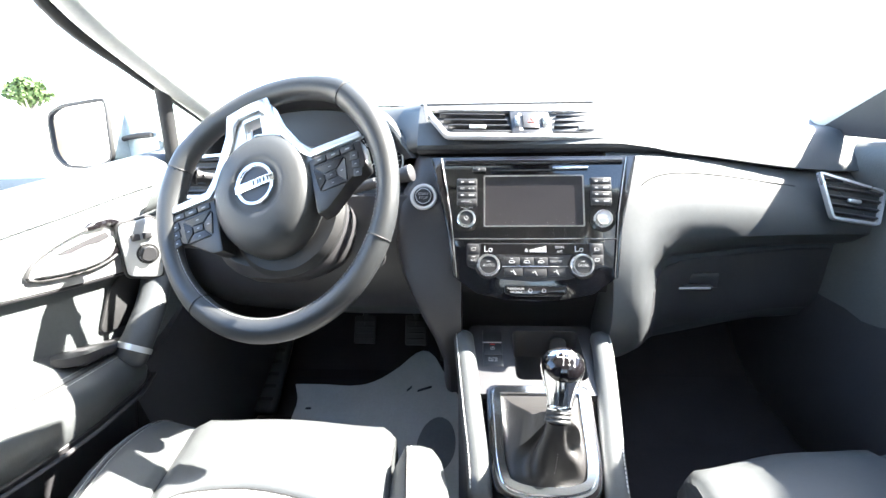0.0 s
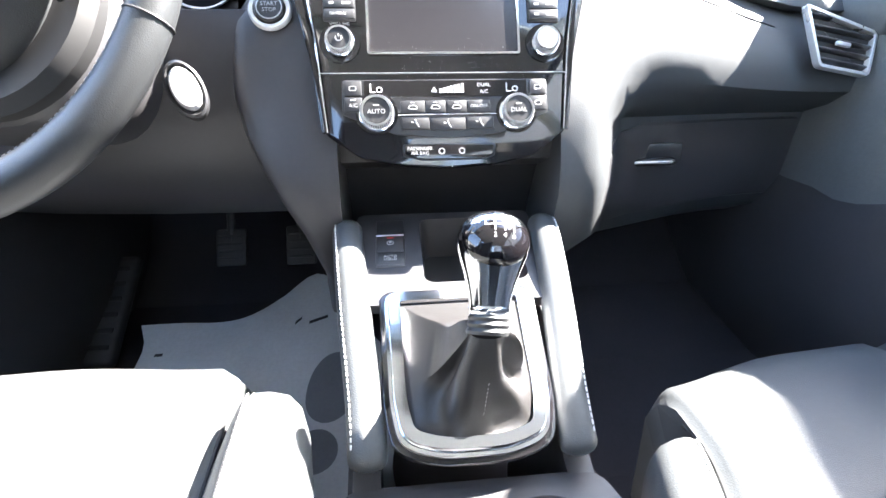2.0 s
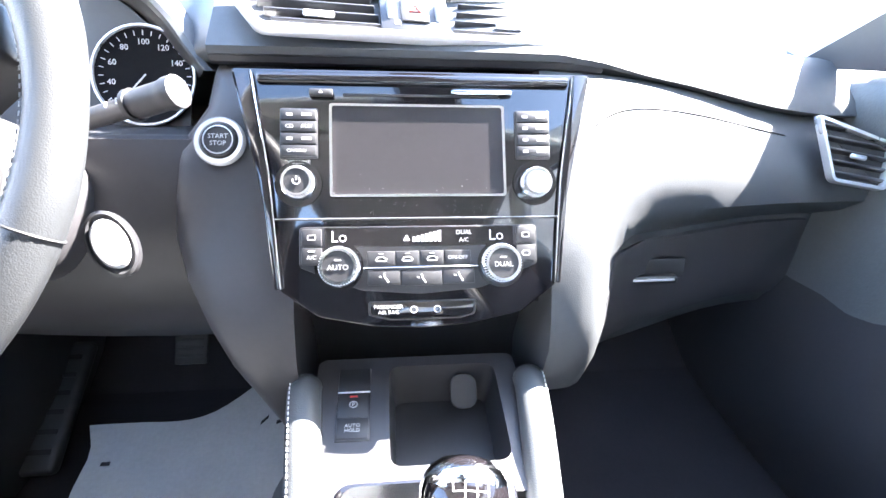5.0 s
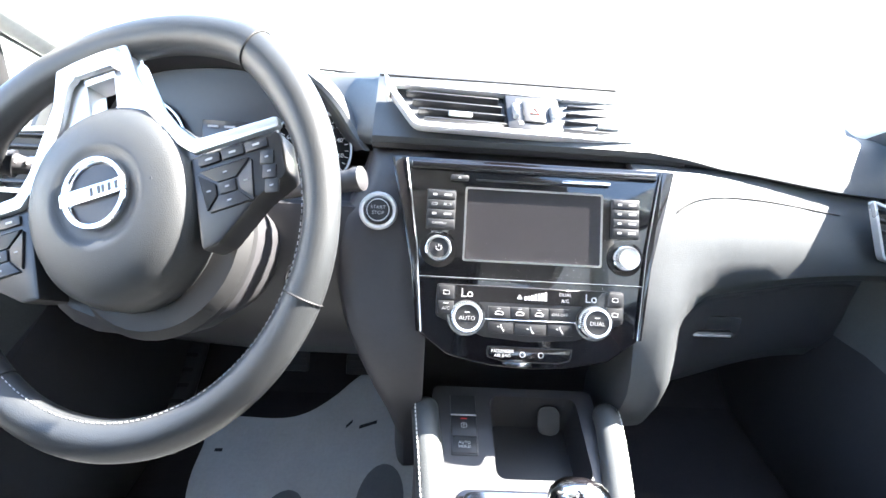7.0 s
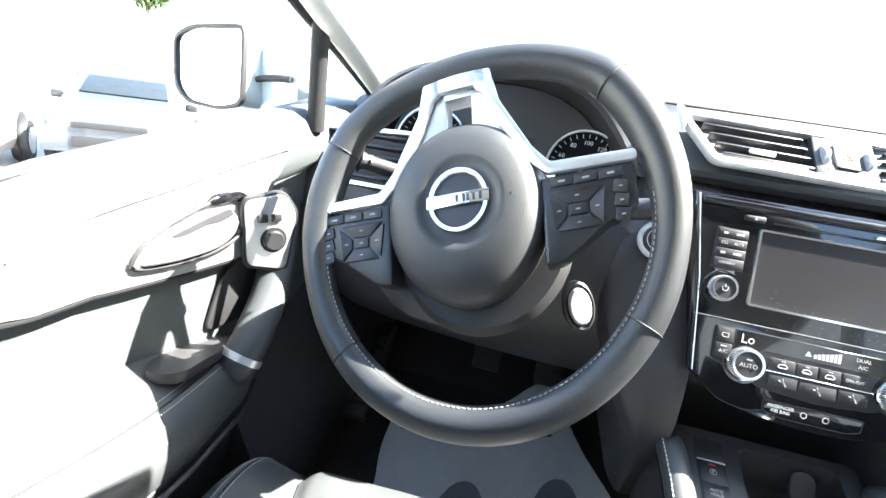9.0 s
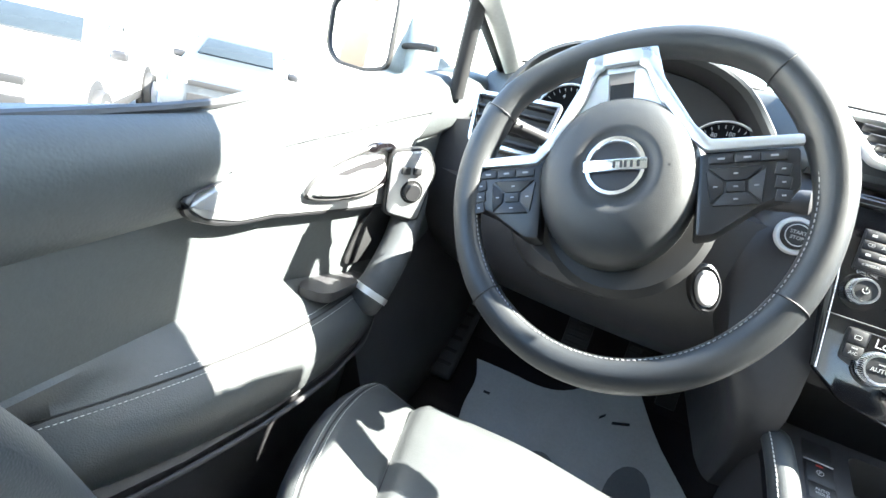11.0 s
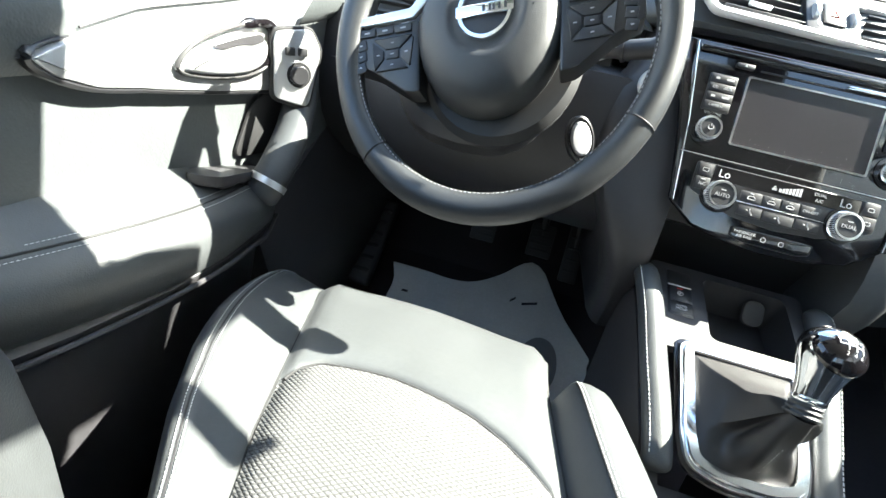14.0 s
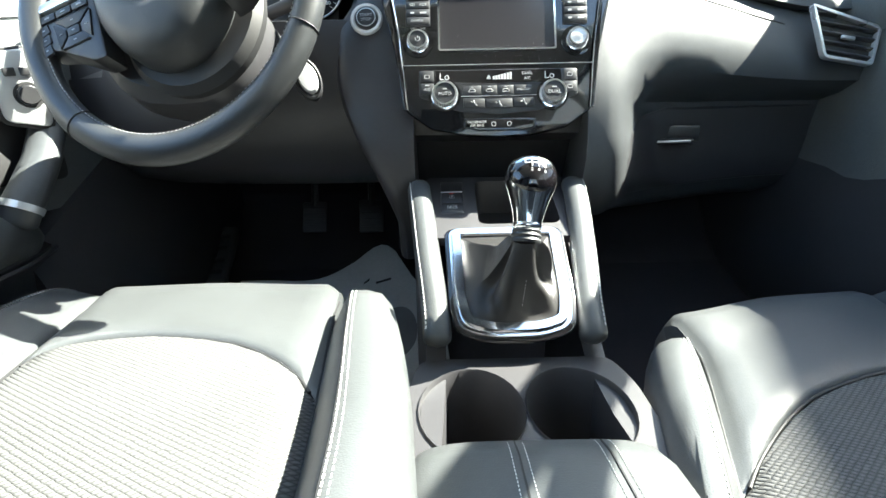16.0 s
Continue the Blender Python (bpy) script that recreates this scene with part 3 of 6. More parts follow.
def side_vent(place, u, v, poly, flip, label):
    m = axes(place, u, v)
    o = round_poly(poly, 0.008)
    if flip:
        o = [(-x, y) for x, y in o][::-1]
    i = scaled(o, 0.0055)
    f = part("side_vent_frame", ring_plate(o, i, 0.010, m), SATIN, dash, label)
    part("vent_cavity", plate(scaled(o, 0.006), 0.0005, 0, m @ at(0, 0, 0.0012)), GASKET, f)
    xs_, ys_ = [p[0] for p in i], [p[1] for p in i]
    for k in range(5):
        y = min(ys_) + (max(ys_) - min(ys_)) * (k + 0.5) / 5
        cut = []
        for a, b in zip(i, i[1:] + i[:1]):
            if (a[1] - y) * (b[1] - y) < 0:
                cut.append(a[0] + (b[0] - a[0]) * (y - a[1]) / (b[1] - a[1]))
        if len(cut) >= 2:
            w = max(cut) - min(cut)
            part("slat", rbox(w, 0.004, 0.008, 0.0012, 2, m @ Matrix.Translation(((max(cut) + min(cut)) / 2, y, 0.0045)) @ Matrix.Rotation(radians(-25), 4, "X")), SMOOTH, f)
    part("vent_tab", rbox(0.026, 0.007, 0.006, 0.0025, 3, m @ Matrix.Translation((sum(xs_) / len(xs_), sum(ys_) / len(ys_), 0.0085))), SATIN, f, "silver vent tab")
    return m


side_vent((0.625, 0.158, 0.640), (1, 0.05, -0.16), (0.05, 0.30, 1), [(-0.041, -0.040), (0.052, -0.040), (0.061, 0.030), (-0.075, 0.049)], False, "satin silver frame of the passenger's air vent")
side_vent((-0.565, 0.010, 0.712), (1, -0.05, 0.02), (0.0, 0.22, 1), [(-0.050, -0.042), (0.055, -0.042), (0.066, 0.036), (-0.058, 0.030)], False, "satin silver frame of the driver's air vent")

# demister slots with a row of teeth at both ends, and the long slot along the windscreen
for s in (-1, 1):
    p0 = Vector((s * (0.60 if s > 0 else 0.53), 0.32 if s > 0 else 0.235, 0.778 if s > 0 else 0.812))
    d = Vector((s * 0.10, 0.03, -0.008))
    slot = part("demister", rbox(0.115, 0.018, 0.004, 0.0015, 2, axes(p0 + d * 0.5, d, (-d.y, d.x, 0) if s > 0 else (d.y, -d.x, 0))), GASKET, dash)
    for k in range(7):
        q = p0 + d * ((k + 0.5) / 7)
        part("demister_fin", plate([(-0.005, -0.007), (0.005, -0.007), (0.0, 0.008)], 0.003, 0, axes(q + Vector((0, 0, 0.002)), d, (-d.y, d.x, 0) if s > 0 else (d.y, -d.x, 0))), SOFT, slot)
part("windscreen_slot", tube([(-0.30, 0.215, 0.8385), (-0.20, 0.235, 0.8365), (0.0, 0.25, 0.835), (0.10, 0.25, 0.835)], 0.0022, 6), GASKET, dash)
part("rear_slot", tube([(-0.20, 0.125, 0.8318), (-0.05, 0.128, 0.832), (0.12, 0.125, 0.8315)], 0.0016, 6), GASKET, dash)

# ---- instrument hood and dials ----
hood = thing("instrument_cluster", (-0.40, 0.12, 0.74), "instrument cluster with two round dials under a black hood", "instrument cluster")
ARCH = [(-0.605, 0.728), (-0.592, 0.770), (-0.565, 0.810), (-0.52, 0.836), (-0.46, 0.848), (-0.40, 0.851), (-0.34, 0.845), (-0.285, 0.824), (-0.248, 0.790), (-0.224, 0.758), (-0.205, 0.735)]
arch = [(p.x, p.y) for p in spline([(x, z, 0) for x, z in ARCH], 3)]


def arch_ring(y, grow, low=0.0, lean=0.0):
    cx, cz = -0.405, 0.745
    return [(cx + (x - cx) * grow, y + lean * (z - 0.74) + 0.5 * max(0.0, 0.120 - y) * smooth01((x + 0.335) / 0.09), cz + (z - cz) * grow + low) for x, z in arch]


hood_rings = [arch_ring(0.34, 1.10, -0.035), arch_ring(0.20, 1.06, -0.006), arch_ring(0.06, 1.02, 0.0, 0.35), arch_ring(0.042, 1.0, 0.0, 0.35), arch_ring(0.040, 0.965, 0.0, 0.35), arch_ring(0.048, 0.945, 0.0, 0.35), arch_ring(0.115, 0.88, -0.004, 0.1), arch_ring(0.15, 0.84, -0.006)]
part("hood", loft(hood_rings, closed=False), SOFT, hood, "black soft-touch instrument hood")
part("hood_lining", loft([arch_ring(0.055, 0.94, 0.0, 0.35), arch_ring(0.105, 0.875, -0.006, 0.1), arch_ring(0.135, 0.83, -0.006)], closed=False), SMOOTH, hood)
part("dial_plate", plate([((x + 0.405) * 0.82, (z - 0.745) * 0.82) for x, z in arch] + [(0.16, -0.08), (-0.16, -0.08)], 0.004, 0, axes((-0.405, 0.122, 0.740), (1, 0, 0), (0, 0.2, 1))), SMOOTH, hood)
part("lower_shelf", rbox(0.38, 0.11, 0.01, 0.003, 2, Matrix.Translation((-0.405, 0.085, 0.672)) @ Matrix.Rotation(radians(6), 4, "X")), SMOOTH, hood)
for cx, numbers in ((-0.505, ("2", "3", "4", "5", "6", "7")), (-0.285, ("20", "40", "60", "80", "100", "120", "140", "160", "180"))):
    dm = axes((cx, 0.112, 0.730), (1, 0, 0), (0, 0.2, 1))
    dial = part("dial", lathe([(0.0001, 0.001), (0.046, 0.001), (0.050, 0.004), (0.052, 0.004), (0.052, 0)], 40, dm), DIAL, hood, "black round dial with white figures")
    part("dial_rim", lathe([(0.0495, 0.004), (0.0505, 0.0065), (0.0525, 0.0065), (0.0530, 0.004)], 40, dm), SATIN, dial)
    for k, s in enumerate(numbers):
        a = radians(225 - 270 * k / (len(numbers) - 1))
        part("figure", words(s, 0.0085, dm @ at(0.035 * math.cos(a), 0.035 * math.sin(a), 0.0014)), WHITE, dial)
    ticks = []
    for k in range(25):
        a = radians(225 - 270 * k / 24)
        ticks.append(rbox(0.005, 0.0009, 0.0006, 0, 1, dm @ Matrix.Rotation(a, 4, "Z") @ Matrix.Translation((0.0445, 0, 0.0014))))
    part("dial_ticks", joined(*ticks), WHITE, dial)
    part("pointer", rbox(0.036, 0.0016, 0.001, 0.0004, 1, dm @ Matrix.Rotation(radians(228), 4, "Z") @ Matrix.Translation((0.016, 0, 0.003))), WHITE, dial)
part("trip_display", rbox(0.075, 0.05, 0.003, 0.002, 2, axes((-0.396, 0.114, 0.735), (1, 0, 0), (0, 0.2, 1))), SCREEN, hood)
for dx in (-0.022, 0.0, 0.022):
    part("display_bar", rbox(0.014, 0.003, 0.0006, 0, 1, axes((-0.396 + dx, 0.1128, 0.752), (1, 0, 0), (0, 0.2, 1))), GREY, hood)

# ---- middle panel ----
PM = axes((0.0, -0.0065, 0.62), (1, 0, 0), (0, 0.375, 1))
stack = thing("media_and_climate_unit", (0, 0.0, 0.5), "gloss black centre panel with display and climate controls", "control panel")
OUT = round_poly([(-0.174, 0.122), (0.174, 0.122), (0.146, 0.0), (0.141, -0.03), (0.131, -0.086), (0.095, -0.112), (0.045, -0.122), (0.0, -0.1245), (-0.045, -0.122), (-0.095, -0.112), (-0.131, -0.086), (-0.141, -0.03), (-0.146, 0.0)], 0.005)
part("upper_facia", plate(OUT, 0.006, 0.002, PM), GLOSS, stack)
# raised wings of the surround along both sides
for s in (-1, 1):
    wing = round_poly([(s * 0.1715, 0.1205), (s * 0.156, 0.1205), (s * 0.140, 0.02), (s * 0.130, -0.085), (s * 0.134, -0.086), (s * 0.1445, 0.0)], 0.002, 3)
    part("facia_wing", plate(wing, 0.0025, 0.001, PM @ at(0, 0, 0.0062)), GLOSS, stack)
    part("wing_edge", tube([PM @ Vector(q) for q in ((s * 0.1545, 0.119, 0.0085), (s * 0.1385, 0.02, 0.0085), (s * 0.1285, -0.085, 0.0085))], 0.0011, 6), CHROME, stack)
part("top_strip", rbox(0.300, 0.010, 0.008, 0.003, 3, PM @ at(0, 0.1125, 0.006)), GLOSS, stack)
part("disc_slot", rbox(0.150, 0.0022, 0.003, 0.0008, 1, PM @ at(0.004, 0.0975, 0.0062)), GASKET, stack)
part("slot_lip", rbox(0.060, 0.0045, 0.006, 0.0015, 2, PM @ at(0.062, 0.1005, 0.0075)), CHROME, stack)
ej = part("eject_button", rbox(0.022, 0.0065, 0.006, 0.0015, 2, PM @ at(-0.091, 0.0985, 0.008)), BUTTON, stack)
part("eject_mark", plate([(-0.002, -0.0014), (0.002, -0.0014), (0, 0.0016)], 0.0003, 0, PM @ at(-0.091, 0.0985, 0.0111)), WHITE, ej)
so = rounded(0.168, 0.0895, 0.003, 4, 0, 0.0437)
si = rounded(0.1615, 0.0835, 0.002, 4, 0, 0.0437)
scr = part("display_frame", ring_plate(so, si, 0.0035, PM @ at(0, 0, 0.0055), 0.001), CHROME, stack, "thin bright display frame")
part("display", plate(rounded(0.1625, 0.0845, 0.002, 4, 0, 0.0437), 0.001, 0, PM @ at(0, 0, 0.0060)), SCREEN, scr, "dark switched-off display with dust")
part("facia_seam", rbox(0.282, 0.0014, 0.002, 0.0004, 1, PM @ at(0, -0.0215, 0.0058)), GASKET, stack)
part("facia_seam_edge", rbox(0.280, 0.0006, 0.0012, 0, 1, PM @ at(0, -0.0205, 0.0062)), SATIN, stack)
for s in (-1, 1):
    block = part("key_block", rbox(0.0345, 0.0480, 0.004, 0.0015, 2, PM @ at(s * 0.1115, 0.0595, 0.0070)), SMOOTH, stack)
    for k in range(4):
        v = 0.0765 - 0.0114 * k
        key = part("key", rbox(0.0320, 0.0103, 0.004, 0.001, 2, PM @ at(s * 0.1115, v, 0.0090)), BUTTON, block)
        if s < 0 and k == 1:
            part("key_lettering", words("CD", 0.0052, PM @ at(-0.1195, v, 0.0112)), WHITE, key)
            part("key_lettering", words("AUX", 0.0052, PM @ at(-0.1040, v, 0.0112)), WHITE, key)
        elif s < 0 and k == 3:
            part("key_lettering", words("CAMERA/", 0.0042, PM @ at(-0.1130, v, 0.0112)), WHITE, key)
        else:
            for dx, w in ((-0.008, 0.005), (0.0075, 0.009)):
                part("key_bar", rbox(w, 0.0026, 0.0004, 0, 1, PM @ at(s * 0.1115 + dx, v, 0.0112)), WHITE if s < 0 else GREY, key)


def knob(m, r, tall, parent, face=BUTTON, name="rotary_knob"):
    k = part(name, lathe([(r * 1.12, 0), (r * 1.12, 0.003), (r * 1.02, 0.0035), (r, tall * 0.75), (r * 0.96, tall), (r * 0.82, tall), (r * 0.80, tall - 0.001), (r * 0.8, 0.002)], 44, m), CHROME, parent, "knob with a bright chrome ring")
    part("knob_face", lathe([(r * 0.81, tall - 0.003), (r * 0.80, tall - 0.0008), (0.0001, tall - 0.0006)], 40, m), face, k)
    bumps = [rbox(0.0012, 0.0009, tall * 0.7, 0, 1, m @ Matrix.Rotation(2 * math.pi * i / 44, 4, "Z") @ Matrix.Translation((r * 1.0, 0, tall * 0.5))) for i in range(44)]
    part("knurling", joined(*bumps), SATIN, k)
    return k


for s in (-1, 1):
    part("knob_dish", lathe([(0.0215, 0.006), (0.0215, 0.0072), (0.0185, 0.0068), (0.0001, 0.0066)], 40, PM @ at(s * 0.1125, 0.012)), GLOSS, stack)
vk = knob(PM @ at(-0.1125, 0.013, 0.006), 0.0140, 0.012, stack)
part("power_mark", tube([PM @ at(-0.1125, 0.013) @ Vector((0.0032 * math.sin(radians(a)), 0.0032 * math.cos(radians(a)), 0.0178)) for a in range(40, 330, 29)], 0.0005, 5), WHITE, vk)
part("power_bar", rbox(0.0009, 0.0034, 0.0008, 0, 1, PM @ at(-0.1125, 0.0155, 0.0178)), WHITE, vk)
part("volume_lettering", words("VOLUME", 0.0055, PM @ at(-0.1120, 0.0325, 0.0067)), WHITE, stack)
tk = knob(PM @ at(0.1125, 0.012, 0.006), 0.0135, 0.014, stack, SATIN)
part("tune_bar", rbox(0.011, 0.0026, 0.0004, 0, 1, PM @ at(0.1125, 0.012, 0.0199)), GREY, tk)

# climate unit
cl = part("climate_unit", plate(round_poly([(-0.112, -0.0285), (0.112, -0.0285), (0.112, -0.066), (0.094, -0.073), (0.056, -0.088), (0.0, -0.0925), (-0.056, -0.088), (-0.094, -0.073), (-0.112, -0.066)], 0.004), 0.0018, 0.0006, PM @ at(0, 0, 0.0060)), SMOOTH, stack)
part("climate_display", rbox(0.178, 0.0185, 0.002, 0.0006, 1, PM @ at(0, -0.0385, 0.0074)), GLOSS, cl)
part("display_figures", words("Lo", 0.0145, PM @ at(-0.076, -0.0385, 0.0086)), WHITE, cl)
part("display_figures", words("Lo", 0.0145, PM @ at(0.072, -0.0385, 0.0086)), WHITE, cl)
part("display_figures", words("DUAL", 0.0058, PM @ at(0.041, -0.0352, 0.0086)), GREY, cl)
part("display_figures", words("A/C", 0.0058, PM @ at(0.041, -0.0425, 0.0086)), GREY, cl)
for k in range(7):
    h = 0.0045 + 0.001 * k
    part("fan_bar", rbox(0.0030, h, 0.0004, 0, 1, PM @ at(-0.0065 + 0.0040 * k, -0.0435 + h / 2, 0.0086)), WHITE, cl)
for k in range(3):
    a = radians(90 + 120 * k)
    part("fan_blade", lathe([(0.0016, 0), (0.0016, 0.0004), (0.0009, 0.0004), (0.0009, 0)], 12, PM @ at(-0.0135 + 0.0017 * math.cos(a), -0.0405 + 0.0017 * math.sin(a), 0.0084)), WHITE, cl)
for s in (-1, 1):
    for v in (-0.0385, -0.0560):
        b = part("climate_key", rbox(0.0185, 0.0160, 0.003, 0.001, 2, PM @ at(s * 0.1005, v, 0.0088)), BUTTON, cl)
        if s < 0 and v < -0.05:
            part("key_lettering", words("A/C", 0.0055, PM @ at(-0.1005, v - 0.001, 0.0104)), WHITE, b)
            part("key_lamp", rbox(0.006, 0.0014, 0.0004, 0, 1, PM @ at(-0.1005, v + 0.005, 0.0104)), WHITE, b)
        else:
            part("key_mark", ring_plate(rounded(0.0075, 0.005, 0.0012, 3), rounded(0.0060, 0.0036, 0.0008, 3), 0.0004, PM @ at(s * 0.1005, v, 0.0103), 0.0001), WHITE, b)
row1 = ((-0.0375, 0.026, ""), (-0.0130, 0.022, ""), (0.0100, 0.022, ""), (0.0345, 0.025, "ON-OFF"))
for u, w, s in row1:
    b = part("climate_key", rbox(w, 0.0138, 0.003, 0.001, 2, PM @ at(u, -0.0590, 0.0088)), BUTTON, cl)
    if s:
        part("key_lettering", words(s, 0.0052, PM @ at(u, -0.0590, 0.0104)), WHITE, b)
    else:
        part("key_mark", tube([PM @ Vector((u + dx, -0.0605 + dy, 0.0105)) for dx, dy in ((-0.005, 0), (-0.003, 0.0028), (0.002, 0.003), (0.005, 0.0006), (0.004, -0.001), (-0.004, -0.001))], 0.0006, 5, True), WHITE, b)
        part("key_lamp", rbox(0.0045, 0.0010, 0.0004, 0, 1, PM @ at(u, -0.0545, 0.0104)), GREY, b)
for u, w, low in ((-0.0350, 0.030, 0.0), (0.0, 0.038, -0.0012), (0.0350, 0.030, 0.0)):
    b = part("climate_key", rbox(w, 0.0140, 0.003, 0.001, 2, PM @ at(u, -0.0765 + low, 0.0088)), BUTTON, cl)
    part("key_mark", tube([PM @ Vector((u + dx, -0.0770 + low + dy, 0.0105)) for dx, dy in ((-0.0005, 0.004), (0.0005, 0.0005), (0.0025, -0.002), (0.0035, -0.004))], 0.0008, 5), WHITE, b)
    part("key_mark", tube([PM @ Vector((u + dx, -0.0770 + low + dy, 0.0105)) for dx, dy in ((-0.0045, 0.0015), (-0.002, 0.0010))], 0.0006, 5), WHITE, b)
part("key_strip", rbox(0.108, 0.0016, 0.0035, 0.0006, 1, PM @ at(0, -0.0673, 0.0090)), CHROME, cl, "thin chrome strip")
for s, txt in ((-1, "AUTO"), (1, "DUAL")):
    part("knob_dish", lathe([(0.0225, 0.006), (0.0225, 0.0086), (0.0195, 0.0086), (0.0001, 0.0084)], 40, PM @ at(s * 0.0760, -0.0655)), GLOSS, cl)
    kn = knob(PM @ at(s * 0.0760, -0.0655, 0.007), 0.0172, 0.014, cl, BUTTON, "temperature_knob")
    part("knob_lettering", words(txt, 0.0068, PM @ at(s * 0.0760, -0.0668, 0.0206)), WHITE, kn)
    part("knob_lamp", rbox(0.006, 0.0013, 0.0006, 0, 1, PM @ at(s * 0.0760, -0.0600, 0.0206)), WHITE, kn)
pod = part("airbag_lamp_pod", plate(round_poly([(-0.050, -0.0985), (0.052, -0.0985), (0.050, -0.1125), (0.035, -0.1165), (-0.030, -0.1165), (-0.050, -0.1115)], 0.003), 0.0012, 0.0005, PM @ at(0, 0, 0.0062)), GASKET, stack)
part("lamp_cover", plate(round_poly([(-0.048, -0.0998), (0.050, -0.0998), (0.048, -0.1115), (0.034, -0.1152), (-0.029, -0.1152), (-0.048, -0.1103)], 0.003), 0.0018, 0.0006, PM @ at(0, 0, 0.0064)), GLOSS, pod)
part("lamp_lettering", words("PASSENGER", 0.0052, PM @ at(-0.0315, -0.1040, 0.0084)), WHITE, pod)
part("lamp_lettering", words("AIR BAG", 0.0052, PM @ at(-0.0315, -0.1090, 0.0084)), WHITE, pod)
for u in (-0.008, 0.014):
    part("lamp_mark", lathe([(0.0034, 0), (0.0034, 0.0003), (0.0026, 0.0003), (0.0026, 0)], 16, PM @ at(u, -0.1070, 0.0084)), GREY, pod)
rnd = random.Random(5)
specks = []
for k in range(120):
    u, v = rnd.uniform(-0.06, 0.09), rnd.gauss(-0.012, 0.016)
    if -0.05 < v < 0.07:
        specks.append(rbox(rnd.uniform(0.0002, 0.0006), rnd.uniform(0.0002, 0.0004), 0.0002, 0, 1, PM @ at(u, v, 0.0074 if v > 0 else 0.0064, rnd.uniform(0, 180))))
tagged(part("dust_specks", joined(*specks), WHITE, stack, "pale dust specks"), kind="stuff")


# ---- steering wheel ----
wheel = thing("steering_wheel", (-0.409, -0.112, 0.672), "black leather steering wheel with silver spokes, turned round", "steering wheel")
WM = axes((-0.402, -0.122, 0.672), (1, 0, 0), (0, math.sin(radians(20)), math.cos(radians(20)))) @ Matrix.Rotation(radians(17), 4, "Z")


def rim_point(a, r=0.182):
    x, y = r * math.cos(a), r * math.sin(a)
    if y > 0.120:
        y = 0.120 + (y - 0.120) * 0.68
    return Vector((x, y, 0))


N = 120
rim_pts = [rim_point(2 * math.pi * k / N) for k in range(N)]
thick = []
for k in range(N):
    a = math.degrees(2 * math.pi * k / N)
    grip = sum(math.exp(-((a - c + 180) % 360 - 180) ** 2 / (2 * 16 ** 2)) for c in (22, 158))
    waist = sum(math.exp(-((a - c + 180) % 360 - 180) ** 2 / (2 * 9 ** 2)) for c in (-14, 194))
    thick.append(0.0172 + 0.0030 * grip - 0.0012 * waist)
bm = tube(rim_pts, thick, 18, True, squash=0.92)
bm.transform(WM)
rim = part("rim", bm, RIM, wheel, "black leather rim")
for a in (38, 146, 217, 323):
    q = radians(a)
    p, d = rim_point(q), (rim_point(q + 0.01) - rim_point(q - 0.01)).normalized()
    side = d.cross(Vector((0, 0, 1)))
    r = thick[int(a / 360 * N)]
    ring = [p + side * (r * 1.015 * math.cos(t * math.pi / 12)) + Vector((0, 0, r * 0.935 * math.sin(t * math.pi / 12))) for t in range(24)]
    bm = tube(ring, 0.0009, 6, True, ref=tuple(d))
    bm.transform(WM)
    part("rim_seam", bm, GASKET, rim)
inner = [rim_point(2 * math.pi * k / 240, 0.182 - 0.0150) + Vector((0, 0, 0.0085)) for k in range(241)]
bm = stitches(inner, 0.0030, 0.0022, 0.0006)
bm.transform(WM)
tagged(part("rim_stitching", bm, GREY, rim, "pale stitching round the inside of the rim"), kind="stuff")
# airbag cover and spokes, set a little low in the rim
WM = WM @ at(-0.012, -0.014)
HC = (0.0, 0.030)
prof = []
for r, h in ((0.088, -0.030), (0.0875, -0.008), (0.084, 0.006), (0.077, 0.015), (0.065, 0.021), (0.047, 0.0245), (0.0425, 0.0247), (0.0395, 0.0228), (0.035, 0.0218), (0.018, 0.022), (0.0001, 0.0222)):
    prof.append([(HC[0] + r * math.cos(2 * math.pi * k / 48) * (0.97 if h < 0.02 else 1), HC[1] + r * math.sin(2 * math.pi * k / 48) * (1.06 if math.sin(2 * math.pi * k / 48) < 0 and h < 0.02 else 1.0), h) for k in range(48)])
bm = loft(prof)
bm.transform(WM)
cover = part("airbag_cover", bm, HUB, wheel, "black grained airbag cover")
BM = WM @ at(HC[0], HC[1] + 0.002, 0.0215)
part("badge_ring", lathe([(0.0315, 0), (0.0315, 0.003), (0.0300, 0.0055), (0.0265, 0.0055), (0.0245, 0.003), (0.0245, 0)], 48, BM), CHROME, cover, "chrome ring badge")
part("badge_bar", rbox(0.064, 0.0125, 0.006, 0.0015, 2, BM @ at(0, 0, 0.003)), CHROME, cover, "plain chrome bar")
part("badge_base", lathe([(0.0250, 0), (0.0250, 0.0015), (0.0001, 0.0018)], 40, BM), SMOOTH, cover)
for dx in (-0.0045, 0.0025, 0.0065, 0.0125, 0.019):
    part("bar_mark", rbox(0.0028, 0.0068, 0.0004, 0, 1, BM @ at(dx + 0.004, 0, 0.0062)), SMOOTH, cover)
for dx in (-0.048, 0.050):
    part("cover_mark", rbox(0.006, 0.002, 0.0006, 0, 1, WM @ at(HC[0] + dx, HC[1], 0.0235)), SMOOTH, cover)
for dy in (0.0, 0.005):
    part("airbag_bar", rbox(0.020 - dy, 0.0026, 0.0006, 0, 1, WM @ at(HC[0] + 0.002, HC[1] + 0.056 - dy, 0.0203)), GREY, cover)
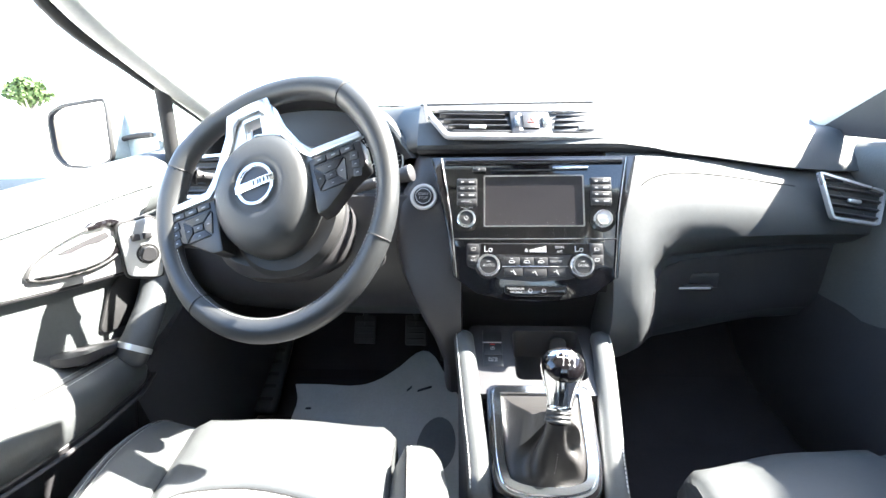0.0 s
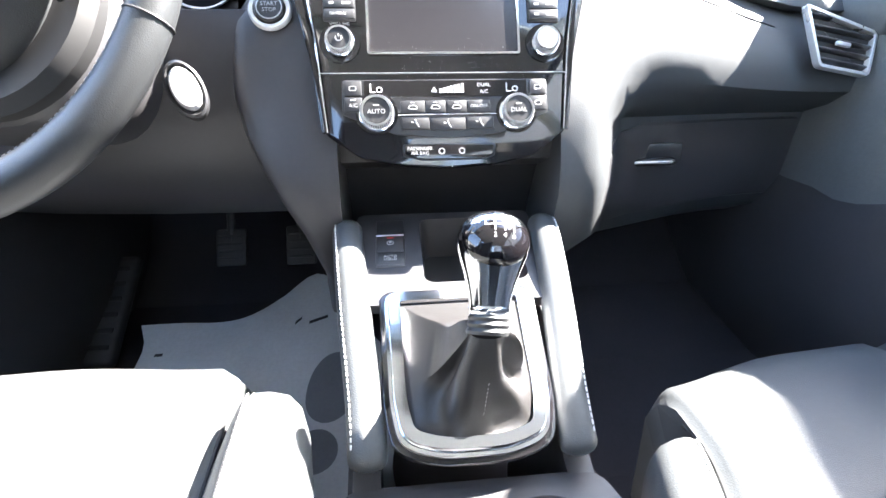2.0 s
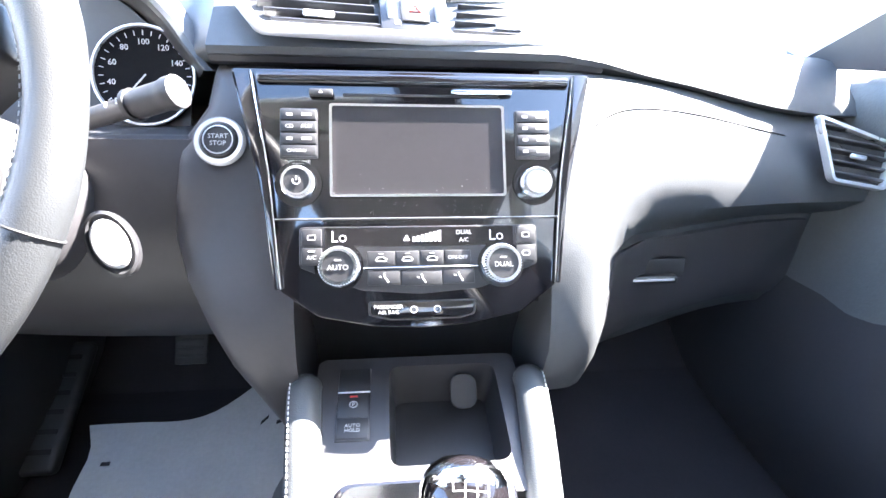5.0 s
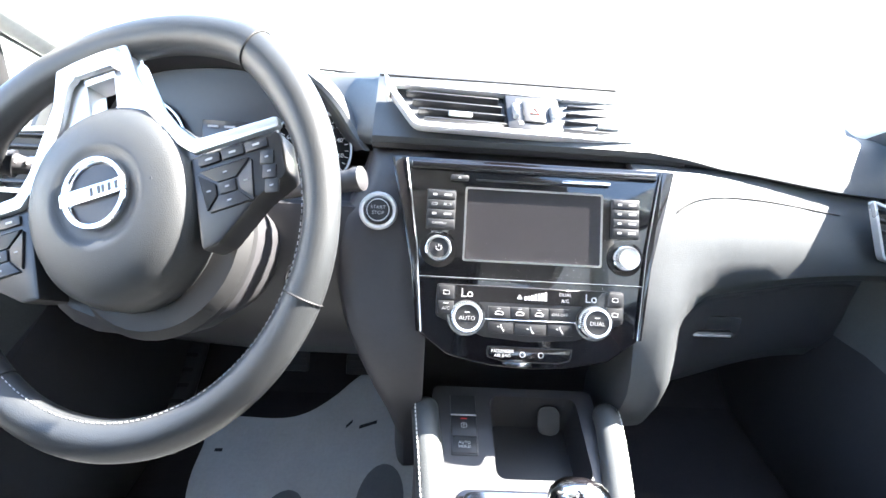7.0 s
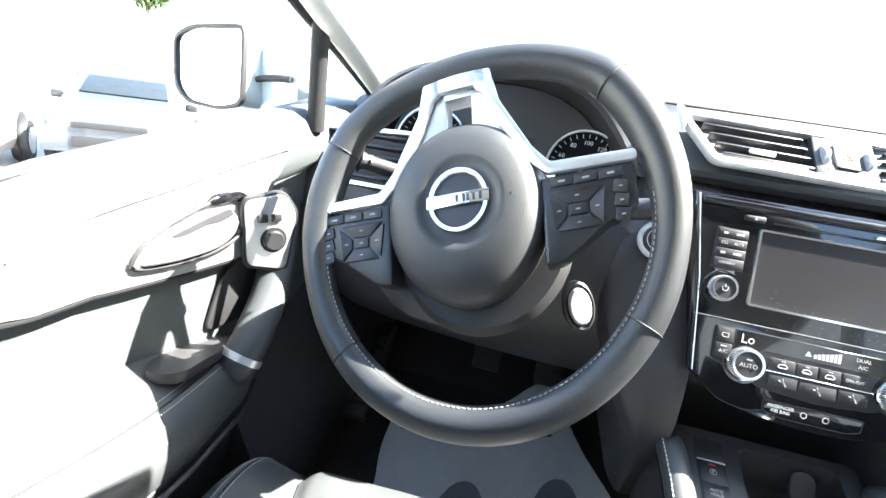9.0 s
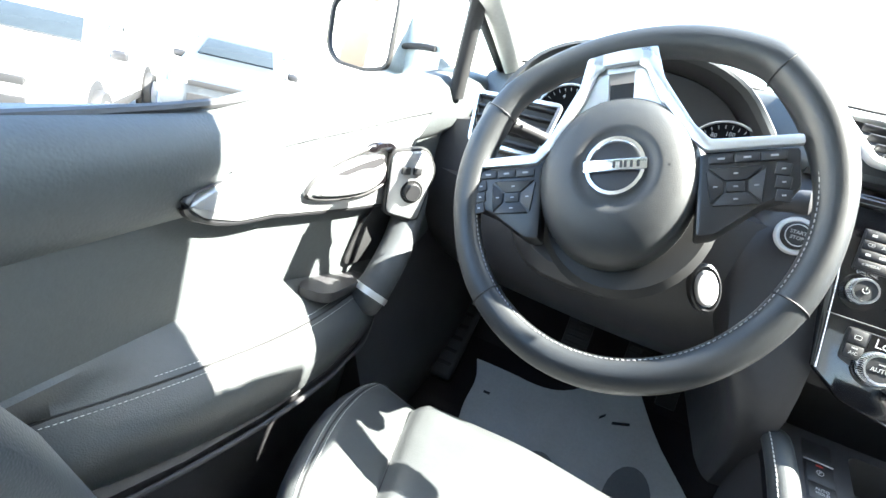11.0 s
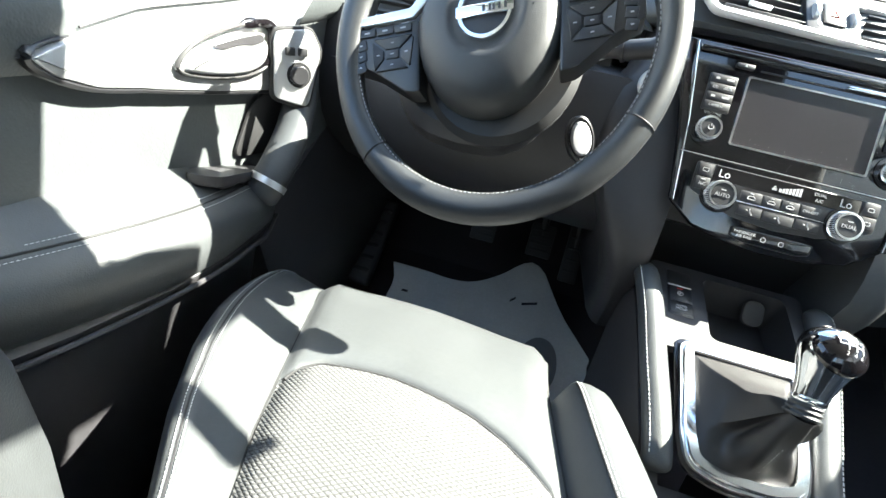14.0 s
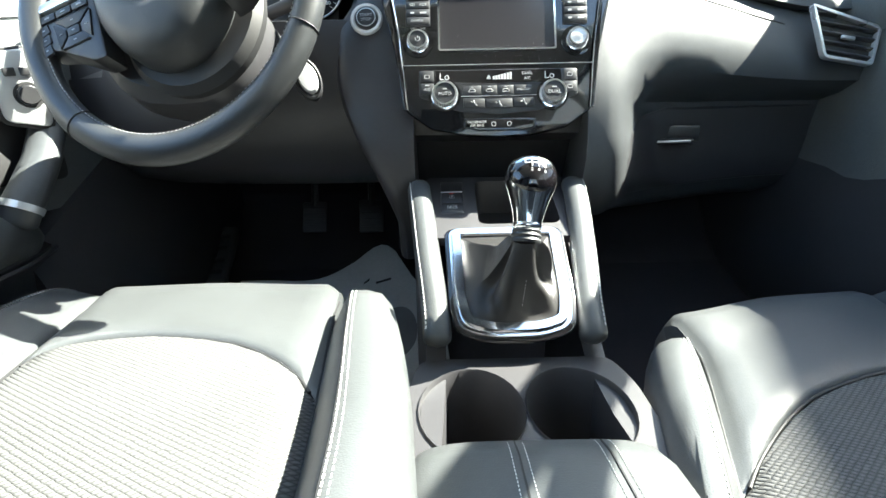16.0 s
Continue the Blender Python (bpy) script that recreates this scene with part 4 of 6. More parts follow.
# silver spoke trim: an arch to the rim, and an arm along each switch block
for s in (-1, 1):
    arm = [(s * 0.018, 0.170), (s * 0.036, 0.170), (s * 0.044, 0.130), (s * 0.074, 0.076), (s * 0.090, 0.058), (s * 0.168, 0.056), (s * 0.169, 0.046), (s * 0.086, 0.046), (s * 0.071, 0.060), (s * 0.038, 0.112), (s * 0.026, 0.144), (s * 0.018, 0.149)]
    part("spoke_trim", plate(round_poly(arm, 0.003, 3), 0.006, 0.0022, WM @ at(0, 0, 0.006)), SATIN, wheel, "satin silver spoke trim")
    part("spoke_wall", plate(round_poly([(s * 0.034, 0.162), (s * 0.014, 0.162), (s * 0.013, 0.090), (s * 0.062, 0.062)], 0.003, 3), 0.022, 0.002, WM @ at(0, 0, -0.018)), SATIN, wheel)
    block = [(s * 0.080, 0.0450), (s * 0.166, 0.0450), (s * 0.166, 0.006), (s * 0.136, -0.006), (s * 0.096, -0.034), (s * 0.078, -0.036)]
    sw = part("switch_block", plate(round_poly(block, 0.004, 3), 0.030, 0.003, WM @ at(0, 0, -0.022)), SMOOTH, wheel, "dark steering wheel switch block")
    for k in range(3):
        b = part("switch", rbox(0.021, 0.0085, 0.003, 0.001, 2, WM @ at(s * (0.099 + 0.0225 * k), 0.0375, 0.0088)), BUTTON, sw)
        part("switch_mark", rbox(0.0065, 0.0018, 0.0004, 0, 1, WM @ at(s * (0.099 + 0.0225 * k), 0.0375, 0.0105)), GREY, b)
    cx, cy = s * 0.112, 0.010
    for poly in ([(-0.024, 0.019), (0.024, 0.019), (0.009, 0.006), (-0.009, 0.006)], [(-0.020, -0.018), (0.020, -0.018), (0.009, -0.006), (-0.009, -0.006)], [(-0.026, 0.017), (-0.011, 0.005), (-0.011, -0.005), (-0.022, -0.016)], [(0.026, 0.017), (0.011, 0.005), (0.011, -0.005), (0.022, -0.016)], [(-0.008, 0.005), (0.008, 0.005), (0.008, -0.005), (-0.008, -0.005)]):
        b = part("switch", plate(round_poly([(cx + x, cy + y) for x, y in poly], 0.0012, 3), 0.003, 0.0008, WM @ at(0, 0, 0.0072)), BUTTON, sw)
        mx, my = sum(p[0] for p in poly) / 4, sum(p[1] for p in poly) / 4
        part("switch_mark", rbox(0.0040, 0.0013, 0.0004, 0, 1, WM @ at(cx + mx, cy + my, 0.0104)), GREY, b)
    for k in range(3):
        b = part("switch", rbox(0.013, 0.0115, 0.003, 0.001, 2, WM @ at(s * 0.1515, 0.0245 - 0.0125 * k, 0.0082, -12 * s)), BUTTON, sw)
        part("switch_mark", rbox(0.0034, 0.0014, 0.0004, 0, 1, WM @ at(s * 0.1515, 0.0245 - 0.0125 * k, 0.0100)), GREY, b)
part("arch_trim", plate(round_poly([(-0.030, 0.176), (0.030, 0.176), (0.034, 0.150), (-0.034, 0.150)], 0.006, 4), 0.006, 0.0022, WM @ at(0, 0, 0.006)), SATIN, wheel, "satin silver spoke trim")
part("arch_back", plate(round_poly([(-0.030, 0.176), (0.030, 0.176), (0.030, 0.144), (-0.030, 0.144)], 0.004, 3), 0.022, 0.002, WM @ at(0, 0, -0.018)), SATIN, wheel)
part("hub_back", lathe([(0.084, -0.062), (0.096, -0.052), (0.098, -0.040), (0.090, -0.030), (0.0001, -0.026)], 40, WM @ at(0.010, 0.008)), GASKET, wheel)

settle(wheel, (-0.423, -0.120, 0.717), (0.012, -0.003, 0.012), (-5.1, -3.4, -8.4), (0.955, 1.0, 1.044))

column = thing("steering_column", (-0.409, 0.0, 0.62), "dark plastic steering column shroud with two control stalks", "steering column")
U = Vector((0, math.sin(radians(20)), math.cos(radians(20))))
A = Vector((0, math.cos(radians(20)), -math.sin(radians(20))))
rings = []
for d, w, up, dn in ((0.050, 0.088, 0.055, 0.090), (0.065, 0.100, 0.062, 0.106), (0.11, 0.108, 0.060, 0.110), (0.16, 0.108, 0.055, 0.100), (0.24, 0.100, 0.05, 0.08)):
    c = Vector((-0.409, -0.112, 0.672)) + A * d
    rings.append([c + Vector((w * math.copysign(abs(math.cos(t)) ** 0.7, math.cos(t)), 0, 0)) + U * ((up if math.sin(t) > 0 else dn) * math.sin(t)) for t in [2 * math.pi * k / 28 for k in range(28)]])
part("shroud", loft(rings), HARD, column)
oval = axes((-0.2600, -0.016, 0.580), (0.75, 0.25, 0.25), (-0.15, 0.25, 1))
part("lock_recess", lathe([(0.024, -0.01), (0.024, 0.002), (0.0215, 0.004), (0.020, 0.001), (0.0001, -0.001)], 32, oval @ Matrix.Diagonal((0.75, 1.25, 1, 1))), SMOOTH, column)
part("lock_cover", lathe([(0.0185, 0.000), (0.0182, 0.005), (0.016, 0.0075), (0.0001, 0.0085)], 32, oval @ Matrix.Diagonal((0.72, 1.2, 1, 1))), GREY, column, "pale oval cover on the column")


def stalk(base, tip, label):
    b, t = Vector(base), Vector(tip)
    pts = [b, b.lerp(t, 0.35), b.lerp(t, 0.7), b.lerp(t, 0.86), b.lerp(t, 0.95), t]
    st = part("stalk", tube(spline(pts, 3), [0.009] * 6 + [0.0125] * 5 + [0.014] * 4 + [0.010], 14), HARD, column, label)
    part("stalk_ring", tube([b.lerp(t, 0.66), b.lerp(t, 0.69)], 0.0143, 16), SMOOTH, st)
    for k in (0.52, 0.60):
        part("stalk_mark", tube([b.lerp(t, k) + Vector((0, -0.0105, 0.004)), b.lerp(t, k) + Vector((0, -0.009, 0.0085))], 0.0012, 6), WHITE, st)
    return st


stalk((-0.335, 0.050, 0.668), (-0.195, 0.004, 0.706), "black wiper stalk with a rounded tip")
stalk((-0.47, 0.000, 0.690), (-0.575, -0.045, 0.712), "black lamp stalk")

settle(column, (-0.186, -0.062, 0.716), (-0.005, -0.026, 0.008))

# ---- centre console ----
CONSOLE = ((-0.011, -0.171, 0.359), (-0.001, -0.014, 0.001), (-2.1, 0.0, 0.0), (0.986, 0.894, 1.0))
console = thing("centre_console", (0, -0.3, 0.0), "dark centre console with padded sides and two cup holders", "console")


def holed(outer, holes, depth, m=None, mat_depth=0.0):
    """A plate with holes through it."""
    bm = bmesh.new()
    loops = []
    for poly in [outer] + holes:
        vs = [bm.verts.new((x, y, 0)) for x, y in poly]
        loops.append(vs)
        for i in range(len(vs)):
            bm.edges.new((vs[i - 1], vs[i]))
    bmesh.ops.triangle_fill(bm, use_beauty=True, use_dissolve=False, edges=bm.edges[:])
    top = bmesh.ops.extrude_face_region(bm, geom=bm.faces[:])
    bmesh.ops.translate(bm, verts=[v for v in top["geom"] if isinstance(v, bmesh.types.BMVert)], vec=(0, 0, -depth))
    if m is not None:
        bm.transform(m)
    return bm


# flanks
for s in (-1, 1):
    rings = []
    for y, z, x in ((0.06, 0.405, 0.128), (0.0, 0.398, 0.128), (-0.10, 0.350, 0.120), (-0.20, 0.290, 0.112), (-0.25, 0.262, 0.112), (-0.34, 0.250, 0.116), (-0.45, 0.250, 0.122), (-0.80, 0.25, 0.122)):
        rings.append([(s * x, y, 0.0), (s * x, y, z - 0.02), (s * (x - 0.006), y, z), (s * (x - 0.03), y, z), (s * (x - 0.03), y, 0.0)])
    part("flank", loft(rings), HARD, console)
    c = spline([(s * 0.117, 0.012, 0.4285), (s * 0.1175, -0.005, 0.432), (s * 0.112, -0.06, 0.408), (s * 0.104, -0.13, 0.364), (s * 0.096, -0.19, 0.325), (s * 0.0925, -0.228, 0.299), (s * 0.0925, -0.245, 0.284)], 5)
    rad = [0.006] + [0.0125] * 2 + [0.0150] * (len(c) - 6) + [0.0140, 0.011, 0.005]
    pd = part("knee_pad", tube(c, rad, 16, squash=1.15, ref=(1, 0, 0)), LEATHER, console, "padded leather console side with pale stitching")
    line = [p + Vector((s * 0.0130, -0.0048, 0.0104)) for p in c[3:-3]]
    tagged(part("pad_stitching", stitches(line, 0.0042, 0.0020, 0.0008), THREAD, pd, "pale stitching"), kind="stuff")
CM = axes((0, -0.172, 0.345), (1, 0, 0), (0, 0.85, 0.53))
# front tray: switch, storage bin
FM = axes((0, -0.045, 0.408), (1, 0, 0), (0, 0.93, 0.37))
part("front_panel", holed(rounded(0.216, 0.168, 0.010, 5, 0, 0.013), [rounded(0.116, 0.122, 0.012, 5, 0.026, 0.022)], 0.012, FM), HARD, console)
rings = []
for k, (gz, sc) in enumerate(((0.0, 1.0), (-0.03, 0.96), (-0.055, 0.90))):
    rings.append([tuple(FM @ Vector((0.026 + (x - 0.026) * sc, 0.022 + (y - 0.022) * sc, gz))) for x, y in rounded(0.116, 0.122, 0.012, 5, 0.026, 0.022)])
bm = loft(rings, caps=False)
bm.faces.new([v for v in bm.verts][-20:])
part("storage_bin", bm, SMOOTH, console, "open dark storage bin")
part("socket_cap", plate(rounded(0.030, 0.038, 0.012), 0.006, 0.002, FM @ at(0.050, 0.066, -0.026) @ Matrix.Rotation(radians(38), 4, "X")), GASKET, console, "rounded cap over the power socket")
pb = part("parking_brake_switch", rbox(0.034, 0.058, 0.010, 0.002, 2, FM @ at(-0.068, 0.019, -0.0035)), SMOOTH, console, "black parking brake switch")
part("brake_key", rbox(0.031, 0.0300, 0.006, 0.0012, 2, FM @ at(-0.068, 0.0315, -0.0005)), BUTTON, pb)
part("hold_key", rbox(0.031, 0.0235, 0.006, 0.0012, 2, FM @ at(-0.068, 0.0040, -0.0005)), BUTTON, pb)
part("brake_lamp", rbox(0.008, 0.0018, 0.0006, 0, 1, FM @ at(-0.068, 0.0425, 0.0027)), RED, pb)
part("brake_mark", lathe([(0.0042, 0), (0.0042, 0.0003), (0.0034, 0.0003), (0.0034, 0)], 18, FM @ at(-0.068, 0.0325, 0.0026)), WHITE, pb)
part("brake_lettering", words("P", 0.0065, FM @ at(-0.068, 0.0325, 0.0027)), WHITE, pb)
part("hold_lettering", words("AUTO", 0.0055, FM @ at(-0.068, 0.0070, 0.0027)), WHITE, pb)
part("hold_lettering", words("HOLD", 0.0055, FM @ at(-0.068, 0.0015, 0.0027)), WHITE, pb)
part("blank_switch", rbox(0.034, 0.032, 0.008, 0.002, 2, FM @ at(-0.068, 0.0660, -0.0025)), SMOOTH, console)
part("switch_edge", rbox(0.033, 0.0015, 0.002, 0.0005, 1, FM @ at(-0.068, 0.0487, 0.0016)), SATIN, pb, "thin silver line")

# gear lever: frame, gaiter, neck, knob
lever = thing("gear_lever", (0, -0.17, 0.33), "chrome gear knob on a black leather gaiter in a silver frame", "gear lever")
go = round_poly([(-0.072, 0.080), (0.072, 0.080), (0.069, -0.040), (0.062, -0.078), (0.028, -0.090), (-0.028, -0.090), (-0.062, -0.078), (-0.069, -0.040)], 0.015, 6)
gi = scaled(go, 0.013)
part("base_plate", plate([(x * 1.13, y * 1.10) for x, y in go], 0.004, 0.002, CM @ at(0, 0, -0.004)), GLOSS, lever)
part("frame", ring_plate(go, gi, 0.009, CM, 0.003), CHROME, lever, "bright silver gaiter frame")
part("frame_lip", ring_plate([(x * 1.05, y * 1.045) for x, y in go], go, 0.004, CM, 0.001), CHROME, lever)
neck = Vector((0.008, -0.246, 0.410))
rings = []
M_ = len(gi)
nx = CM.to_3x3() @ Vector((0, 0, 1))
for k in range(13):
    t = k / 12
    ring = []
    for i, (x, y) in enumerate(scaled(go, 0.010)):
        a = math.atan2(y, x)
        base = CM @ Vector((x, y, 0.002))
        top = neck + Vector((0.017 * math.cos(a), 0.017 * math.sin(a) * 0.95, 0.002 * math.sin(a)))
        e = t ** 0.85
        p = base.lerp(top, e)
        fold = 0.010 * math.sin(math.pi * t) * math.cos(4 * a + 0.6) + 0.006 * math.sin(math.pi * t) * math.sin(7 * a + 5 * t)
        sag = -0.016 * math.sin(math.pi * min(1, t * 1.15))
        out = Vector((math.cos(a), math.sin(a), 0))
        ring.append(p + out * fold + nx * (sag + 0.004 * math.sin(9 * t + 2 * a) * math.sin(math.pi * t)))
    rings.append(ring)
part("gaiter", loft(rings), GAITER, lever, "creased black leather gaiter")
line = [Vector(rings[k][int(M_ * 0.62)]) + nx * 0.001 for k in range(0, 13)]
line = [CM @ Vector((0.0, -0.078, 0.003))] + [(CM @ Vector((0.0, -0.078, 0.003))).lerp(neck + Vector((0, -0.017, 0)), t) + nx * (-0.012 * math.sin(math.pi * t)) for t in (0.15, 0.3, 0.45, 0.6, 0.75, 0.9)]
for dx in (-0.004, 0.004):
    tagged(part("gaiter_stitching", stitches([p + Vector((dx, -0.002, 0.003)) for p in spline(line, 3)], 0.0028, 0.0017, 0.00045), GREY, lever), kind="stuff")
KA = Vector((0.009, 0.030, 0.074)).normalized()
KM = axes(neck, Vector((1, 0, 0)) - KA * KA.x, (Vector((0, 1, 0)) - KA * KA.y)) @ Matrix.Scale(0.90, 4)
part("neck_ribs", lathe([(0.0185, -0.006), (0.0195, -0.003), (0.0175, 0.000), (0.0190, 0.003), (0.0170, 0.006), (0.0182, 0.009), (0.0165, 0.011), (0.0150, 0.014)], 28, KM), RIM, lever)
part("knob_ring", lathe([(0.0165, 0.011), (0.0180, 0.013), (0.0180, 0.0175), (0.0165, 0.0195), (0.0150, 0.0195)], 32, KM), CHROME, lever)
kb = part("knob", lathe([(0.0175, 0.018), (0.0186, 0.026), (0.0216, 0.038), (0.0256, 0.050), (0.0293, 0.060), (0.0318, 0.070), (0.0318, 0.078), (0.0296, 0.0865), (0.0250, 0.0930), (0.0180, 0.0978), (0.0100, 0.0997), (0.0001, 0.1003)], 40, KM), CHROME, lever, "bright chrome gear knob")
DOME = KM @ Matrix.Translation((0, -0.001, 0.0675)) @ Matrix.Rotation(radians(58), 4, "X")
part("knob_cap", lathe([(0.0345 * math.sin(radians(a)), 0.0345 * math.cos(radians(a)) - (0.003 if a > 57 else 0)) for a in (58, 56, 48, 40, 32, 24, 16, 8, 0.1)], 40, DOME), GLOSS, kb, "gloss black dome with gear marks")


def on_dome(x, y):
    """A spot on the dome, x across and y forward, with its face outwards."""
    return DOME @ Matrix.Rotation(-y / 0.0345, 4, "X") @ Matrix.Rotation(x / 0.0345, 4, "Y") @ Matrix.Translation((0, 0, 0.0346))


for x in (-0.012, -0.004, 0.004, 0.012):
    part("gear_line", rbox(0.0009, 0.0130 if x > -0.01 else 0.0065, 0.0004, 0, 1, on_dome(x, 0.0 if x > -0.01 else 0.0033)), WHITE, kb)
for x in (-0.008, 0.0, 0.008):
    part("gear_line", rbox(0.0086, 0.0009, 0.0004, 0, 1, on_dome(x, 0.0)), WHITE, kb)
for x, y, s in ((-0.004, 0.0105, "1"), (0.004, 0.0105, "3"), (0.012, 0.0105, "5"), (-0.004, -0.0105, "2"), (0.004, -0.0105, "4"), (0.012, -0.0105, "6"), (-0.012, 0.0105, "R")):
    part("gear_figure", words(s, 0.0062, on_dome(x, y), 0.0002), WHITE, kb)

# cup holders
CH = axes((0, -0.326, 0.257), (1, 0, 0), (0, 1, 0.10))
cups = [(0.0535, -0.0575), (0.0535, 0.0525)]
circ = [[(cx + r * math.cos(2 * math.pi * k / 32), -0.014 + r * 1.33 * math.sin(2 * math.pi * k / 32)) for k in range(32)] for r, cx in cups]
part("cup_tray", holed(round_poly([(-0.112, 0.084), (0.110, 0.084), (0.124, 0.030), (0.128, -0.11), (-0.128, -0.11), (-0.124, 0.030)], 0.018, 5), circ, 0.02, CH), HARD, console, "grained cup holder tray")
for r, cx in cups:
    bm = loft([[tuple(CH @ Vector((cx + r * g * math.cos(2 * math.pi * k / 32), -0.014 + r * g * 1.33 * math.sin(2 * math.pi * k / 32), h))) for k in range(32)] for g, h in ((1.03, 0.0015), (1.015, 0.0030), (0.995, 0.0010), (0.985, -0.02), (0.95, -0.06), (0.90, -0.100), (0.88, -0.103), (0.001, -0.103))], caps=False)
    part("cup_holder", bm, HARD, console, "round dark cup holder")

# armrest lid
arm = thing("armrest", (0, -0.58, 0.25), "padded black leather centre armrest with two stitched seams", "armrest")
rings = []
for y, w, z0, z1 in ((-0.388, 0.085, 0.262, 0.280), (-0.392, 0.105, 0.255, 0.292), (-0.402, 0.113, 0.250, 0.302), (-0.43, 0.117, 0.250, 0.309), (-0.52, 0.118, 0.25, 0.314), (-0.65, 0.118, 0.25, 0.318), (-0.78, 0.116, 0.25, 0.318), (-0.80, 0.105, 0.255, 0.305)):
    ring = []
    for k in range(28):
        a = 2 * math.pi * k / 28
        ca, sa = math.cos(a), math.sin(a)
        ring.append((-0.008 + w * 0.93 * math.copysign(abs(ca) ** 0.45, ca), y - 0.018, (z0 + z1) / 2 + (z1 - z0) / 2 * math.copysign(abs(sa) ** 0.5, sa) + 0.004 * (1 - ca * ca) * (1 if sa > 0 else 0)))
    rings.append(ring)
part("lid", loft(rings), LEATHER, arm)
for sx in (-1, 1):
    x = 0.008 + sx * 0.036
    gl = [(x, y - 0.018, z) for y, z in ((-0.3895, 0.283), (-0.394, 0.296), (-0.404, 0.3055), (-0.43, 0.3125), (-0.52, 0.3175), (-0.65, 0.3215), (-0.78, 0.3215))]
    part("seam_groove", tube(gl, 0.0012, 6), GASKET, arm)
    for dx in (-0.006, 0.006):
        tagged(part("seam_stitching", stitches([(p[0] + dx, p[1] - 0.0002, p[2] + 0.0004) for p in spline(gl, 3)], 0.0028, 0.0017, 0.00045), THREAD, arm), kind="stuff")

for ob in (console, lever, arm):
    settle(ob, *CONSOLE)
settle(arm, (0, -0.5, 0.28), (0, -0.012, -0.022))


# ---- front seats ----
def seat(x0, y0, inner, splay, label):
    """inner: +1 or -1, the side towards the console."""
    st = thing("front_seat", (x0, y0 - 0.35, 0.0), label, "seat", "front seats")

    def X(u):
        return x0 + inner * u

    def table(d, rows):
        for (a, p), (b, q) in zip(rows, rows[1:]):
            if d <= b:
                return p + (q - p) * max(0.0, d - a) / (b - a)
        return rows[-1][1]

    def lane(p, y):
        """Across the cushion: p runs from -1 at the outer seam to 1 at the inner one."""
        d = y0 - y
        lo, hi = -table(d, ((-0.05, 0.176), (0.05, 0.170), (0.19, 0.148), (0.30, 0.130), (0.42, 0.100), (0.60, 0.060))), table(d, ((-0.05, 0.160), (0.12, 0.158), (0.25, 0.167), (0.40, 0.180), (0.60, 0.185))) + splay * max(0.0, d - 0.12)
        return (lo + hi) / 2 + (hi - lo) / 2 * p

    def front_y(p):
        return y0 + 0.016 - 0.034 * smooth01((p + 0.2) / 1.2)

    def seam_y(p):
        return y0 - table(p, ((-1.0, 0.240), (-0.9, 0.212), (-0.75, 0.193), (-0.5, 0.186), (-0.2, 0.187), (0.1, 0.196), (0.4, 0.214), (0.65, 0.240), (0.85, 0.275), (1.0, 0.315)))

    def top_z(y, p):
        d = y0 - y
        return 0.314 - 0.085 * max(0.0, d - 0.05) - 0.006 * p * p

    PS = (-1.0, -0.985, -0.95, -0.88, -0.75, -0.6, -0.4, -0.2, 0.0, 0.2, 0.4, 0.6, 0.75, 0.88, 0.95, 0.985, 1.0)
    rings = []
    for p in PS:
        e = 0.011 * smooth01((abs(p) - 0.90) / 0.10)
        sy, fy = seam_y(p), front_y(p)
        prof = [(fy + 0.004, 0.14), (fy + 0.012 - e, 0.20), (fy + 0.010 - e, 0.26), (fy + 0.002 - e, 0.287 - e), (fy - 0.006 - e, 0.299 - e), (fy - 0.020 - e, 0.309 - e), (fy - 0.045, 0.314 - e)]
        for t in (0.2, 0.4, 0.6, 0.8, 0.93, 0.98):
            y = fy - 0.045 + (sy - (fy - 0.045)) * t
            prof.append((y, top_z(y, p) - e - (0.004 if t > 0.95 else 0.001 if t > 0.9 else 0)))
        prof += [(sy, top_z(sy, p) - 0.014 - e), (sy, 0.14)]
        rings.append([(X(lane(p, y)), y, z) for y, z in prof])
    part("thigh_rest", loft(rings), LEATHER, st, "smooth black leather thigh rest", angle=60)
    # woven insert behind it
    rings = []
    for p in PS:
        p *= 0.985
        e = 0.012 * smooth01((abs(p) - 0.88) / 0.11)
        sy = seam_y(p) + 0.002
        prof = [(sy, 0.16), (sy, top_z(sy, p) - 0.012), (sy - 0.006, top_z(sy, p) - 0.0035 - e)]
        for k in range(1, 9):
            y = sy - 0.006 + (y0 - 0.60 - sy) * k / 8
            prof.append((y, top_z(y, p) - 0.002 - e + 0.005 * math.sin(math.pi * k / 8)))
        prof.append((y0 - 0.61, 0.16))
        rings.append([(X(lane(p, y)), y, z) for y, z in prof])
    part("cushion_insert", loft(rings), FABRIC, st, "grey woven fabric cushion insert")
    pipe = [(X(lane(p, seam_y(p))), seam_y(p) + 0.001, top_z(seam_y(p), p) - 0.0062 - 0.004 * smooth01((abs(p) - 0.88) / 0.11)) for p in PS[2:-2]]
    part("cushion_piping", tube(spline(pipe, 3), 0.0018, 8), GASKET, st)
    for s in (-1, 1):
        part("cushion_piping", tube(spline([(X(lane(s, y0 - d)), y0 - d, top_z(y0 - d, s) - 0.0125) for d in (0.075, 0.11, 0.15, 0.22, 0.30, 0.40, 0.50, 0.58)], 3), 0.0020, 8), GASKET, st)

